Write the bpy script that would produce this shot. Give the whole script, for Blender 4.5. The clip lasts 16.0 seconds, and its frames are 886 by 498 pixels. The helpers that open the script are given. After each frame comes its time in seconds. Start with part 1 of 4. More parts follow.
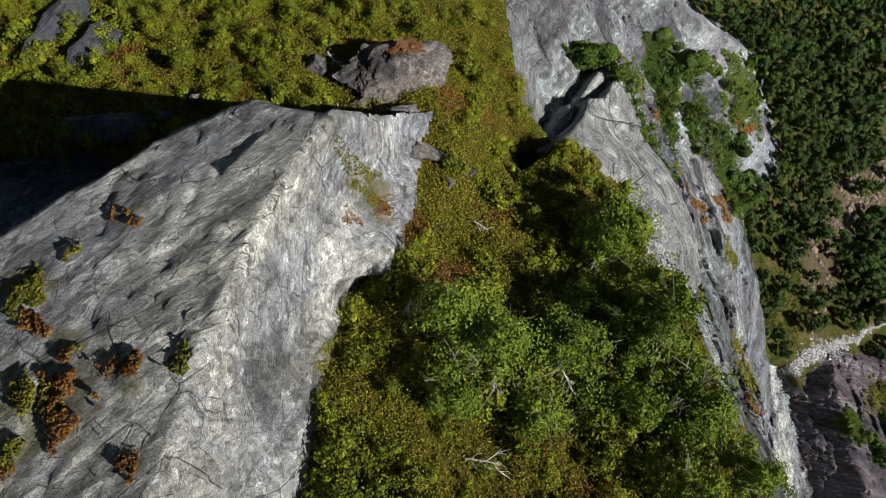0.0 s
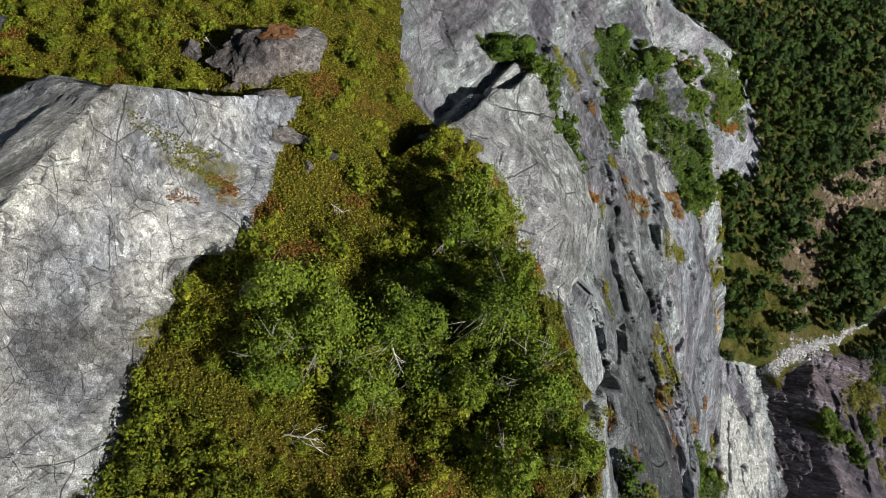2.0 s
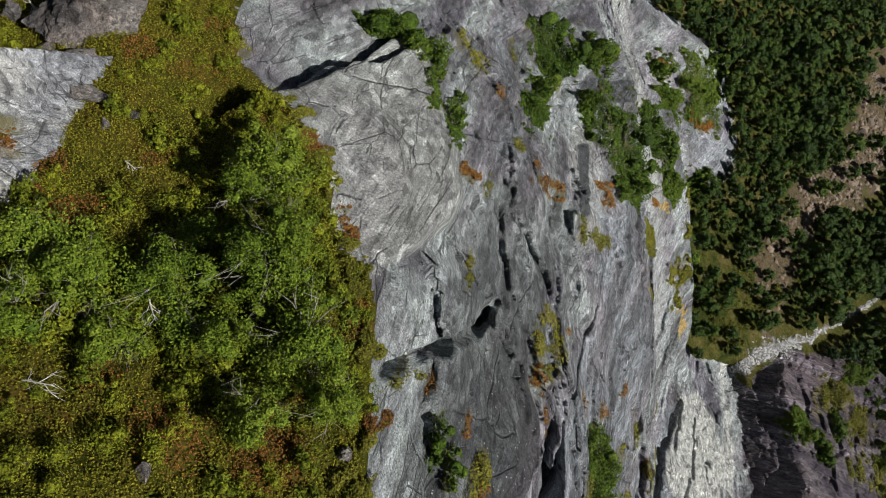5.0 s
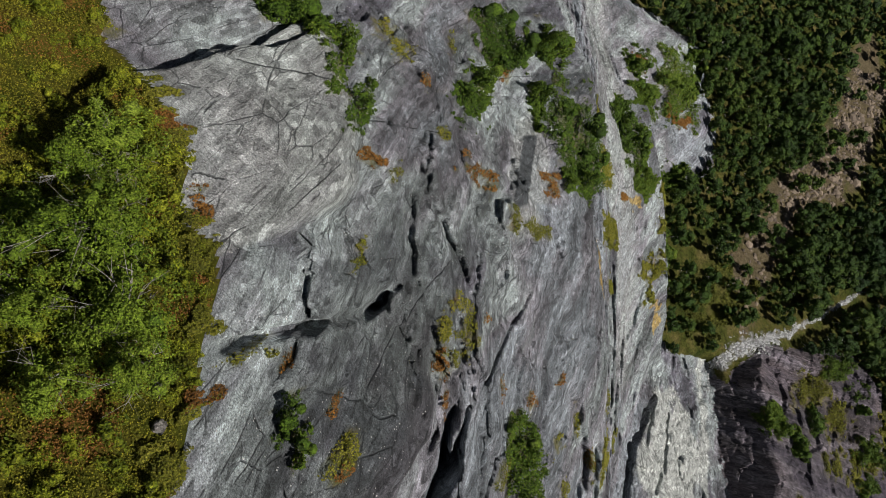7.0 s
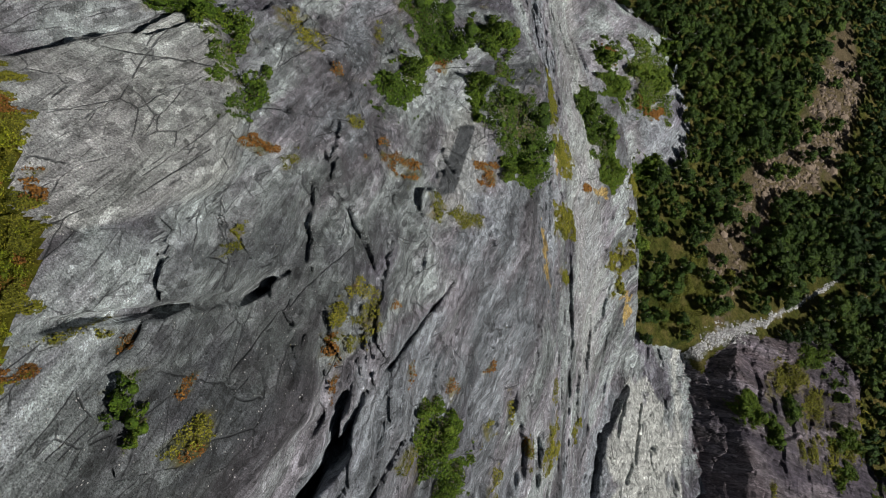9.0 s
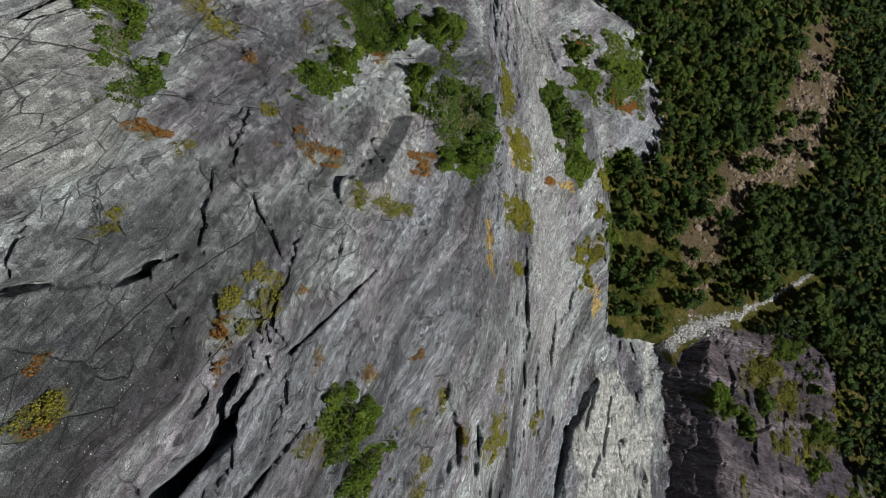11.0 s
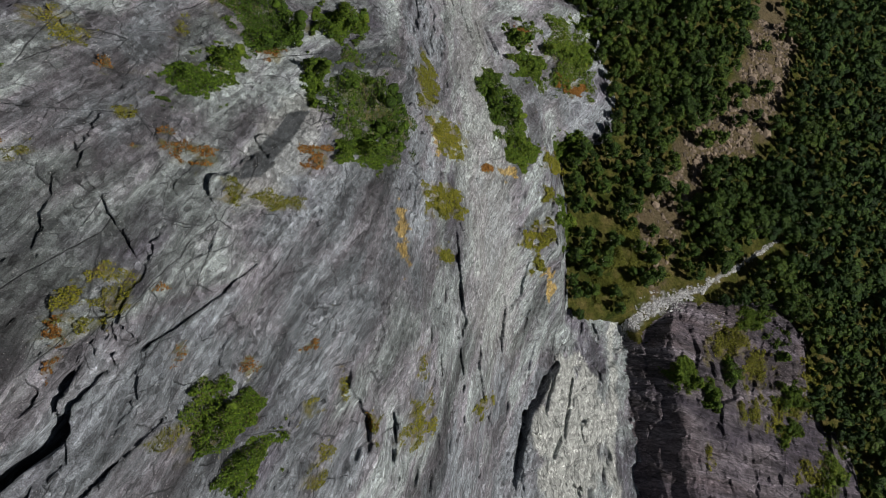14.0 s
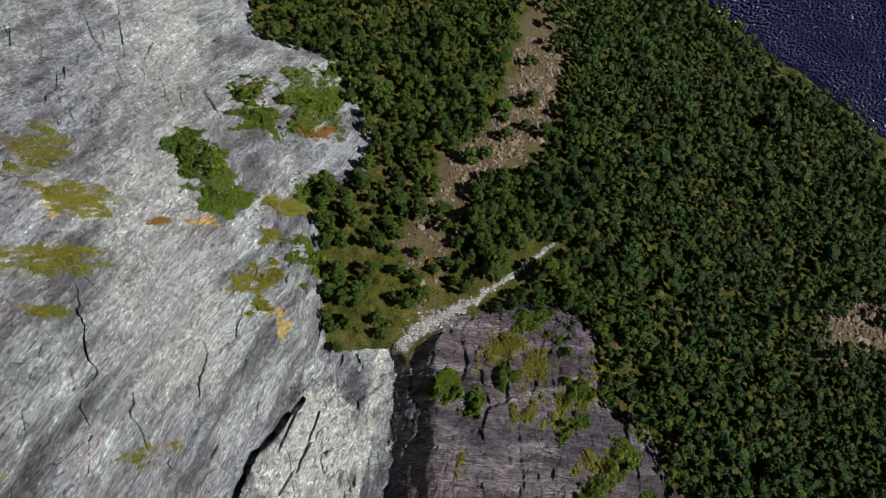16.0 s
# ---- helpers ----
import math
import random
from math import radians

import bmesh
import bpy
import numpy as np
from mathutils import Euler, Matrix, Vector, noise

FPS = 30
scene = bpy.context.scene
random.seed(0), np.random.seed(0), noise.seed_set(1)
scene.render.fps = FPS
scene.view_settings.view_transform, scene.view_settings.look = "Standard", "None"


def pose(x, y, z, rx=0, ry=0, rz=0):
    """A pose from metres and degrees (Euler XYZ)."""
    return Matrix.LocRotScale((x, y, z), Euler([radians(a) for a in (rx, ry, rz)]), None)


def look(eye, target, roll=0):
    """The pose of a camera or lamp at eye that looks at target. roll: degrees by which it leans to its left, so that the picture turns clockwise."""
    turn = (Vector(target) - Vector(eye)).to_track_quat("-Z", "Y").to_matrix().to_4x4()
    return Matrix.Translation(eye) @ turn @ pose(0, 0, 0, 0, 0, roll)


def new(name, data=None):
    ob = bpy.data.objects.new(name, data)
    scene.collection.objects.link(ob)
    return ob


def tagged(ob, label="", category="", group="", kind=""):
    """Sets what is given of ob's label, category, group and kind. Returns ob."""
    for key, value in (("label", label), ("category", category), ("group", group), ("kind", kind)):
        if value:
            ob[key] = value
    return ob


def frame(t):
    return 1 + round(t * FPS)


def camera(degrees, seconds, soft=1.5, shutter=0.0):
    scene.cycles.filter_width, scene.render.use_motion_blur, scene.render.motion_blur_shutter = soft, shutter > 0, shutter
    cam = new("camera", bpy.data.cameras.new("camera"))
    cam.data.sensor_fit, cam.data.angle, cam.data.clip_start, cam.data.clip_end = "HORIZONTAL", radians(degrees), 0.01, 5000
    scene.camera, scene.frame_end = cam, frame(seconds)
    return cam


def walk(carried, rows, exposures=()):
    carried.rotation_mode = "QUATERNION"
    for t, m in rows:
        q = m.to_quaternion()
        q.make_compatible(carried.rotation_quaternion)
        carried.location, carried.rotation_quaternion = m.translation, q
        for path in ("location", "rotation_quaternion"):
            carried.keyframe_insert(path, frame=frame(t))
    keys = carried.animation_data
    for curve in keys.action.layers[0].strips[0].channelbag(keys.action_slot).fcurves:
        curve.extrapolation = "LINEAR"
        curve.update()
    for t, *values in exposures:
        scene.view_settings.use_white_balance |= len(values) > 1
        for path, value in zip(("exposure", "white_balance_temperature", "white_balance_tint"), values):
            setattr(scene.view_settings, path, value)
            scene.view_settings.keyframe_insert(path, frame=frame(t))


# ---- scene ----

# camera: looks straight down, slides out from the mountain side, level, and tips up a little at the end
cam = camera(62.5, 16.0, soft=0.6, shutter=0.0)
EYE = 126.0
PATH = [
    (0, -0.016, 0.003, 125.983, -0.05, -0.10, 0.01),
    (0.5, 0.518, -0.045, 125.994, -0.03, -0.08, 0.04),
    (1, 1.076, -0.096, 126.024, -0.05, -0.05, 0.18),
    (1.5, 1.648, -0.172, 126.049, -0.04, -0.06, 0.29),
    (2, 2.198, -0.251, 126.075, -0.05, -0.05, 0.40),
    (2.5, 2.728, -0.352, 126.084, -0.01, -0.02, 0.45),
    (3, 3.244, -0.463, 126.072, 0.02, -0.02, 0.51),
    (3.5, 3.765, -0.579, 126.062, 0.06, -0.01, 0.57),
    (4, 4.307, -0.688, 126.066, 0.08, 0.02, 0.65),
    (6.5, 7.239, -1.137, 126.038, 0.07, 0.03, 1.06),
    (7, 7.945, -1.227, 126.040, 0.06, 0.04, 0.66),
    (7.5, 8.657, -1.322, 126.033, 0.07, 0.04, 0.65),
    (8, 9.373, -1.421, 126.016, 0.05, 0.02, 0.25),
    (8.5, 10.105, -1.509, 126.038, 0.01, 0.03, -0.02),
    (9, 10.839, -1.631, 126.057, 0.02, 0.03, -0.54),
    (11.5, 14.529, -2.236, 126.238, -0.04, 0.00, -1.37),
    (12, 15.301, -2.344, 126.283, -0.08, -0.00, -2.15),
    (12.5, 16.027, -2.493, 126.312, -0.07, -0.04, -2.99),
    (13, 16.779, -2.644, 126.355, -0.05, -0.02, -3.81),
    (13.5, 17.550, -2.814, 126.372, -0.03, 0.00, -4.62),
    (14, 18.345, -2.990, 126.394, -0.02, -0.02, -5.43),
    (14.5, 19.207, -3.144, 126.397, -0.04, -0.03, -6.21),
    (15, 20.072, -3.330, 126.411, -0.05, -0.05, -6.90),
    (15.2, 20.737, -3.436, 126.440, -0.03, 0.01, -7.36),
    (15.4, 24.572, -4.643, 126.415, 0.10, -0.06, -10.01),
    (15.5, 27.500, -5.280, 126.442, 0.16, -0.09, -11.19),
    (15.6, 30.316, -5.925, 126.564, 0.23, -0.30, -12.10),
    (15.8, 36.361, -7.755, 126.861, 1.23, -0.53, -13.94),
    (16, 42.630, -10.425, 127.646, 4.95, -0.73, -15.98),
]
walk(cam, [(t, pose(x, y, z, rx, ry, rz)) for t, x, y, z, rx, ry, rz in PATH], exposures=[(0, 0.55), (2.5, 0.5), (4, 0.36), (8, 0.06), (13, -0.07), (15.4, -0.14), (16, 0.18)])

# ---- light ----
SUN_AZ, SUN_EL = -14.0, 41.0  # degrees: azimuth from +x towards +y, elevation
world = bpy.data.worlds.new("sky")
scene.world = world
world.use_nodes = True
wn = world.node_tree
sky = wn.nodes.new("ShaderNodeTexSky")
sky.sky_type, sky.sun_disc = "NISHITA", False
sky.sun_elevation, sky.sun_rotation = radians(SUN_EL), radians(90 - SUN_AZ)
wn.links.new(sky.outputs[0], wn.nodes["Background"].inputs[0])
wn.nodes["Background"].inputs[1].default_value = 0.018
sun = new("sun", bpy.data.lights.new("sun", "SUN"))
sun.data.energy, sun.data.angle, sun.data.color = 5.0, radians(0.5), (1.0, 0.95, 0.885)
sd = Vector((math.cos(radians(SUN_AZ)) * math.cos(radians(SUN_EL)), math.sin(radians(SUN_AZ)) * math.cos(radians(SUN_EL)), math.sin(radians(SUN_EL))))
sun.matrix_world = look((0, 0, 200), Vector((0, 0, 200)) - sd)


# ---- materials ----
def mat(name):
    m = bpy.data.materials.new(name)
    m.use_nodes = True
    return m, m.node_tree, m.node_tree.nodes["Principled BSDF"]


def nd(nt, kind, **kw):
    n = nt.nodes.new(kind)
    for k, v in kw.items():
        if k in n.inputs:
            n.inputs[k].default_value = v
        else:
            setattr(n, k, v)
    return n


def coords(nt, scale=(1, 1, 1), rot=(0, 0, 0)):
    geo = nd(nt, "ShaderNodeNewGeometry")
    mp = nd(nt, "ShaderNodeMapping")
    mp.inputs["Scale"].default_value = scale
    mp.inputs["Rotation"].default_value = [radians(a) for a in rot]
    nt.links.new(geo.outputs["Position"], mp.inputs["Vector"])
    return mp.outputs["Vector"]


def noise_tex(nt, vec, scale, detail=6.0, rough=0.6, distort=0.0):
    n = nd(nt, "ShaderNodeTexNoise", Scale=scale, Detail=detail, Roughness=rough, Distortion=distort)
    nt.links.new(vec, n.inputs["Vector"])
    return n.outputs["Fac"]


def ramp(nt, fac, stops):
    r = nd(nt, "ShaderNodeValToRGB")
    els = r.color_ramp.elements
    while len(els) < len(stops):
        els.new(0.5)
    for e, (p, c) in zip(els, stops):
        e.position = p
        e.color = (*c, 1) if not isinstance(c, (int, float)) else (c, c, c, 1)
    nt.links.new(fac, r.inputs["Fac"])
    return r.outputs["Color"]


def mix(nt, fac, a, b, kind="MIX"):
    m = nd(nt, "ShaderNodeMix", data_type="RGBA", blend_type=kind)
    for sock, v in ((m.inputs["Factor"], fac), (m.inputs["A"], a), (m.inputs["B"], b)):
        if isinstance(v, bpy.types.NodeSocket):
            nt.links.new(v, sock)
        elif isinstance(v, (int, float)):
            sock.default_value = v
        else:
            sock.default_value = (*v, 1)
    return m.outputs["Result"]


def calc(nt, op, a, b=0.0):
    m = nd(nt, "ShaderNodeMath", operation=op)
    for sock, v in zip(m.inputs, (a, b)):
        if isinstance(v, bpy.types.NodeSocket):
            nt.links.new(v, sock)
        else:
            sock.default_value = v
    return m.outputs[0]


def bump(nt, bsdf, height, strength=0.5, distance=0.05):
    b = nd(nt, "ShaderNodeBump", Strength=strength, Distance=distance)
    nt.links.new(height, b.inputs["Height"])
    nt.links.new(b.outputs["Normal"], bsdf.inputs["Normal"])


def attr(nt, name):
    return nd(nt, "ShaderNodeAttribute", attribute_name=name).outputs["Fac"]


def along(nt, rot, long):
    """Position turned so that z runs across the layers and stretched along them."""
    geo = nd(nt, "ShaderNodeNewGeometry")
    mp = nd(nt, "ShaderNodeMapping", vector_type="TEXTURE")
    mp.inputs["Scale"].default_value = long
    mp.inputs["Rotation"].default_value = [radians(a) for a in rot]
    nt.links.new(geo.outputs["Position"], mp.inputs["Vector"])
    return mp.outputs["Vector"]


def shaken(nt, vec, scale, amount):
    n = nd(nt, "ShaderNodeTexNoise", Scale=scale, Detail=4.0, Roughness=0.6)
    nt.links.new(vec, n.inputs["Vector"])
    sub = nd(nt, "ShaderNodeVectorMath", operation="MULTIPLY_ADD")
    nt.links.new(n.outputs["Color"], sub.inputs[0])
    sub.inputs[1].default_value = (amount, amount, amount)
    nt.links.new(vec, sub.inputs[2])
    return sub.outputs[0]


def voronoi(nt, vec, scale, feature="F1"):
    n = nd(nt, "ShaderNodeTexVoronoi", Scale=scale, feature=feature)
    nt.links.new(vec, n.inputs["Vector"])
    return n


def rock_material(name, hues, size=1.0, rot=(118, 0, 12), lichen=(0.30, 0.27, 0.12), lichen_at=0.66, rough=0.8, zones=False, speck=0.85, contrast=1.0, relief=0.1, shear=8, facets=1.0, cracks=1.0, crackle=0.5, grain=1.0, fissure=1.0):
    """Sheared, jointed rock: zones of different grey, sheets and blocks with open joints, streaks along the foliation, grit, lichen, pale flecks."""
    m, nt, bs = mat(name)
    v = coords(nt)
    beds = along(nt, rot, (min(3, shear), min(3, shear), 1))
    thin = along(nt, rot, (shear, shear, 1))
    hair = along(nt, (rot[0] + 4, rot[1] - 5, rot[2]), (2 * shear, 2 * shear, 1))
    zone = noise_tex(nt, shaken(nt, beds, 0.5 / size, 0.5 * size), 0.15 / size, 7, 0.6)
    base = ramp(nt, zone, [(0.34, hues[0]), (0.43, hues[1]), (0.49, hues[2]), (0.55, hues[3]), (0.62, hues[0]), (0.70, hues[1])])
    wide_band = noise_tex(nt, shaken(nt, thin, 0.6 / size, 0.35 * size), 0.42 / size, 6, 0.6)
    base = mix(nt, contrast, base, ramp(nt, wide_band, [(0.36, 0.42), (0.43, 0.66), (0.46, 1.0), (0.54, 1.1), (0.57, 1.0), (0.64, 1.35)]), "MULTIPLY")
    band = noise_tex(nt, thin, 1.5 / size, 8, 0.66, 0.2)
    base = mix(nt, 0.9 * contrast, base, ramp(nt, band, [(0.34, 0.45), (0.44, 0.85), (0.54, 1.08), (0.66, 1.25)]), "MULTIPLY")
    height = calc(nt, "MULTIPLY", band, 0.5)
    warped = shaken(nt, along(nt, rot, (min(4, shear), min(4, shear), 1)), 1.3 / size, 0.16 * size)
    crack = None
    for k, sc in enumerate((0.35, 0.9, 2.3)):
        block = voronoi(nt, warped, sc / size)
        sep = nd(nt, "ShaderNodeSeparateColor")
        nt.links.new(block.outputs["Color"], sep.inputs[0])
        wide = (0.16, 0.14, 0.10)[k] * facets
        base = mix(nt, 1.0, base, ramp(nt, sep.outputs[0], [(0.0, 1 - wide), (1.0, 1 + wide)]), "MULTIPLY")
        height = calc(nt, "ADD", height, calc(nt, "MULTIPLY", sep.outputs[1], (0.3, 0.22, 0.14)[k] * facets))
        rim = voronoi(nt, warped, sc / size, "DISTANCE_TO_EDGE").outputs["Distance"]
        gate = ramp(nt, noise_tex(nt, v, (0.35, 0.7, 1.3)[k] / size, 4, 0.65), [(0.46, 0.0), (0.53, (1.0, 0.9, 0.75)[k] * cracks)])
        line = calc(nt, "MULTIPLY", ramp(nt, rim, [(fissure * (0.0025, 0.005, 0.011)[k], 1.0), (fissure * (0.006, 0.011, 0.023)[k], 0.0)]), gate)
        crack = line if crack is None else calc(nt, "MAXIMUM", crack, line)
    # short joints across the sheets
    rim = voronoi(nt, shaken(nt, v, 1.6 / size, 0.15 * size), 1.3 / size, "DISTANCE_TO_EDGE").outputs["Distance"]
    gate = ramp(nt, noise_tex(nt, v, 0.9 / size, 5, 0.7), [(0.53, 0.0), (0.6, crackle)])
    crack = calc(nt, "MAXIMUM", crack, calc(nt, "MULTIPLY", ramp(nt, rim, [(0.007 * fissure, 1.0), (0.017 * fissure, 0.0)]), gate))
    if zones:
        base = mix(nt, calc(nt, "MULTIPLY", attr(nt, "pale"), 0.7), base, (0.44, 0.458, 0.442))
        # dark zones; one of them is a facet's shade painted into the rock
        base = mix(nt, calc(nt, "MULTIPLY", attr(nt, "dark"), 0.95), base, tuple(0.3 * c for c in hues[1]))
        base = mix(nt, calc(nt, "MULTIPLY", attr(nt, "ochre"), 0.85), base, (0.36, 0.25, 0.07))
    streak = noise_tex(nt, thin, 7.0 / size, 9, 0.72, 0.4)
    base = mix(nt, 0.8 * contrast, base, ramp(nt, streak, [(0.34, 0.42), (0.44, 0.88), (0.54, 1.08), (0.66, 1.5)]), "MULTIPLY")
    lines_thin = noise_tex(nt, hair, 12.0 / size, 4, 0.6)
    base = mix(nt, 0.7 * contrast, base, ramp(nt, lines_thin, [(0.34, 0.4), (0.42, 0.95), (0.58, 1.05), (0.68, 1.4)]), "MULTIPLY")
    fine = noise_tex(nt, v, 9.0 / size, 8, 0.78)
    base = mix(nt, 0.8 * contrast, base, ramp(nt, fine, [(0.34, 0.4), (0.45, 0.92), (0.54, 1.05), (0.66, 1.6)]), "MULTIPLY")
    chip = voronoi(nt, shaken(nt, along(nt, rot, (min(2, shear), min(2, shear), 1)), 5.0 / size, 0.05 * size), 6.5 / size)
    sep = nd(nt, "ShaderNodeSeparateColor")
    nt.links.new(chip.outputs["Color"], sep.inputs[0])
    base = mix(nt, contrast, base, ramp(nt, sep.outputs[0], [(0.0, 0.55), (0.2, 0.88), (0.8, 1.08), (1.0, 1.6)]), "MULTIPLY")
    height = calc(nt, "ADD", height, calc(nt, "MULTIPLY", sep.outputs[1], 0.12))
    grit = noise_tex(nt, v, 30.0 / size, 4, 0.75)
    base = mix(nt, min(1.0, 0.9 * grain), base, ramp(nt, grit, [(0.36, 0.22), (0.46, 0.85), (0.55, 1.12), (0.66, 2.0)]), "MULTIPLY")
    base = mix(nt, calc(nt, "MULTIPLY", crack, 0.85), base, tuple(0.16 * c for c in hues[1]))
    spots = noise_tex(nt, v, 2.6 / size, 9, 0.78)
    base = mix(nt, ramp(nt, spots, [(lichen_at, 0.0), (lichen_at + 0.04, 0.8)]), base, lichen)
    sp = voronoi(nt, v, 8.0 / size)
    gate = ramp(nt, noise_tex(nt, v, 0.7 / size, 5, 0.7), [(0.47, 0.0), (0.54, speck)])
    base = mix(nt, calc(nt, "MULTIPLY", ramp(nt, sp.outputs["Distance"], [(0.09, 1.0), (0.14, 0.0)]), gate), base, (0.68, 0.68, 0.66))
    if zones:
        moss = ramp(nt, noise_tex(nt, v, 1.4, 6, 0.7), [(0.3, (0.04, 0.05, 0.01)), (0.5, (0.14, 0.13, 0.025)), (0.68, (0.2, 0.13, 0.035))])
        patchy = ramp(nt, noise_tex(nt, v, 3.0, 6, 0.75), [(0.4, 0.25), (0.55, 1.0)])
        base = mix(nt, calc(nt, "MULTIPLY", attr(nt, "moss"), patchy), base, moss)
    nt.links.new(base, bs.inputs["Base Color"])
    bs.inputs["Roughness"].default_value = rough
    bs.inputs["Specular IOR Level"].default_value = 0.3
    for h, f in ((streak, 0.9), (lines_thin, 0.25), (fine, 0.75), (grit, 0.26), (crack, -0.6)):
        height = calc(nt, "ADD", height, calc(nt, "MULTIPLY", h, f))
    bump(nt, bs, height, 1.0, relief * size)
    return m


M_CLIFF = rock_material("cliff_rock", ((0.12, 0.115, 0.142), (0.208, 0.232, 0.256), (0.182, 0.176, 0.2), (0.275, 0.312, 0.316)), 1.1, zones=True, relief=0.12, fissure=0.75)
M_OUTCROP = rock_material("outcrop_rock", ((0.20, 0.215, 0.25), (0.30, 0.318, 0.345), (0.37, 0.38, 0.375), (0.46, 0.465, 0.43)), 0.45, (70, 20, 30), lichen=(0.33, 0.34, 0.2), lichen_at=0.66, zones=True, speck=0.1, shear=2.5, relief=0.15, facets=0.8, cracks=1.0, crackle=1.0, fissure=0.75)
M_BUTTRESS = rock_material("buttress_rock", ((0.064, 0.055, 0.074), (0.098, 0.084, 0.104), (0.118, 0.096, 0.108), (0.17, 0.15, 0.172)), 1.3, (70, 25, -25), zones=True, relief=0.14, shear=6)
M_BOULDER = rock_material("boulder_rock", ((0.085, 0.08, 0.084), (0.125, 0.117, 0.117), (0.15, 0.13, 0.12), (0.2, 0.188, 0.176)), 0.3, (40, 10, 40), lichen=(0.3, 0.3, 0.25), lichen_at=0.62, shear=1.5, fissure=0.5, relief=0.16)
# hues darkened and blued to carry the shade of slabs tilted from the sun
M_SHADED_SLAB = rock_material("shaded_slab_rock", ((0.06, 0.066, 0.08), (0.085, 0.093, 0.11), (0.10, 0.106, 0.12), (0.13, 0.137, 0.15)), 0.6, (70, 20, 60), speck=0.2, contrast=0.7, facets=0.5, shear=3, cracks=0.5)


def moss_material(name, stops, scale, fine_scale, rel):
    m, nt, bs = mat(name)
    v = coords(nt)
    g1 = noise_tex(nt, v, scale, 6, 0.62)
    g2 = noise_tex(nt, v, fine_scale, 8, 0.75)
    c = ramp(nt, g1, stops)
    c = mix(nt, 0.8, c, ramp(nt, g2, [(0.32, 0.15), (0.5, 0.8), (0.7, 1.5)]), "MULTIPLY")
    bs.inputs["Roughness"].default_value = 0.95
    bs.inputs["Specular IOR Level"].default_value = 0.1
    bump(nt, bs, g2, 1.0, rel)
    return m, nt, bs, c


M_UPPER, nt, bs, c = moss_material("heath_ground", [(0.3, (0.03, 0.04, 0.004)), (0.46, (0.08, 0.085, 0.008)), (0.6, (0.12, 0.10, 0.015)), (0.72, (0.13, 0.055, 0.014))], 1.2, 14, 0.1)
nt.links.new(c, bs.inputs["Base Color"])
M_RUSTMOSS, nt, bs, c = moss_material("brown_moss", [(0.3, (0.09, 0.05, 0.02)), (0.5, (0.17, 0.08, 0.035)), (0.7, (0.22, 0.15, 0.08))], 3.0, 18, 0.05)
nt.links.new(c, bs.inputs["Base Color"])
M_VALLEY, nt, bs, c = moss_material("valley_ground", [(0.35, (0.035, 0.05, 0.008)), (0.5, (0.085, 0.088, 0.02)), (0.66, (0.15, 0.125, 0.045))], 0.45, 3.2, 0.4)
v = coords(nt)
grain = noise_tex(nt, v, 3.5, 8, 0.8)
brown = ramp(nt, grain, [(0.35, (0.045, 0.034, 0.022)), (0.5, (0.13, 0.098, 0.065)), (0.65, (0.22, 0.175, 0.125))])
grey = ramp(nt, grain, [(0.35, (0.08, 0.08, 0.08)), (0.5, (0.22, 0.222, 0.225)), (0.65, (0.46, 0.465, 0.47))])
c = mix(nt, calc(nt, "MULTIPLY", attr(nt, "scree"), 0.75), c, brown)
c = mix(nt, attr(nt, "gravel"), c, grey)
nt.links.new(c, bs.inputs["Base Color"])


def stone_material(name, dark, light):
    m, nt, bs = mat(name)
    rnd = nd(nt, "ShaderNodeNewGeometry").outputs["Random Per Island"]
    c = ramp(nt, rnd, [(0.0, dark), (1.0, light)])
    c = mix(nt, 0.6, c, ramp(nt, noise_tex(nt, coords(nt), 6, 6, 0.7), [(0.3, 0.5), (0.7, 1.3)]), "MULTIPLY")
    nt.links.new(c, bs.inputs["Base Color"])
    bs.inputs["Roughness"].default_value = 0.9
    return m


M_GRAVEL = stone_material("stream_stone", (0.12, 0.123, 0.128), (0.58, 0.59, 0.6))
M_SCREE = stone_material("scree_stone", (0.06, 0.047, 0.036), (0.25, 0.195, 0.145))

M_WATER, nt, bs = mat("fjord_water")
v = coords(nt, (1, 1.6, 1), (0, 0, 30))
w = noise_tex(nt, v, 1.7, 0, 0.5)
bs.inputs["Base Color"].default_value = (0.001, 0.002, 0.02, 1)
bs.inputs["Roughness"].default_value = 0.08
bs.inputs["IOR"].default_value = 1.33
bump(nt, bs, w, 1.0, 0.35)


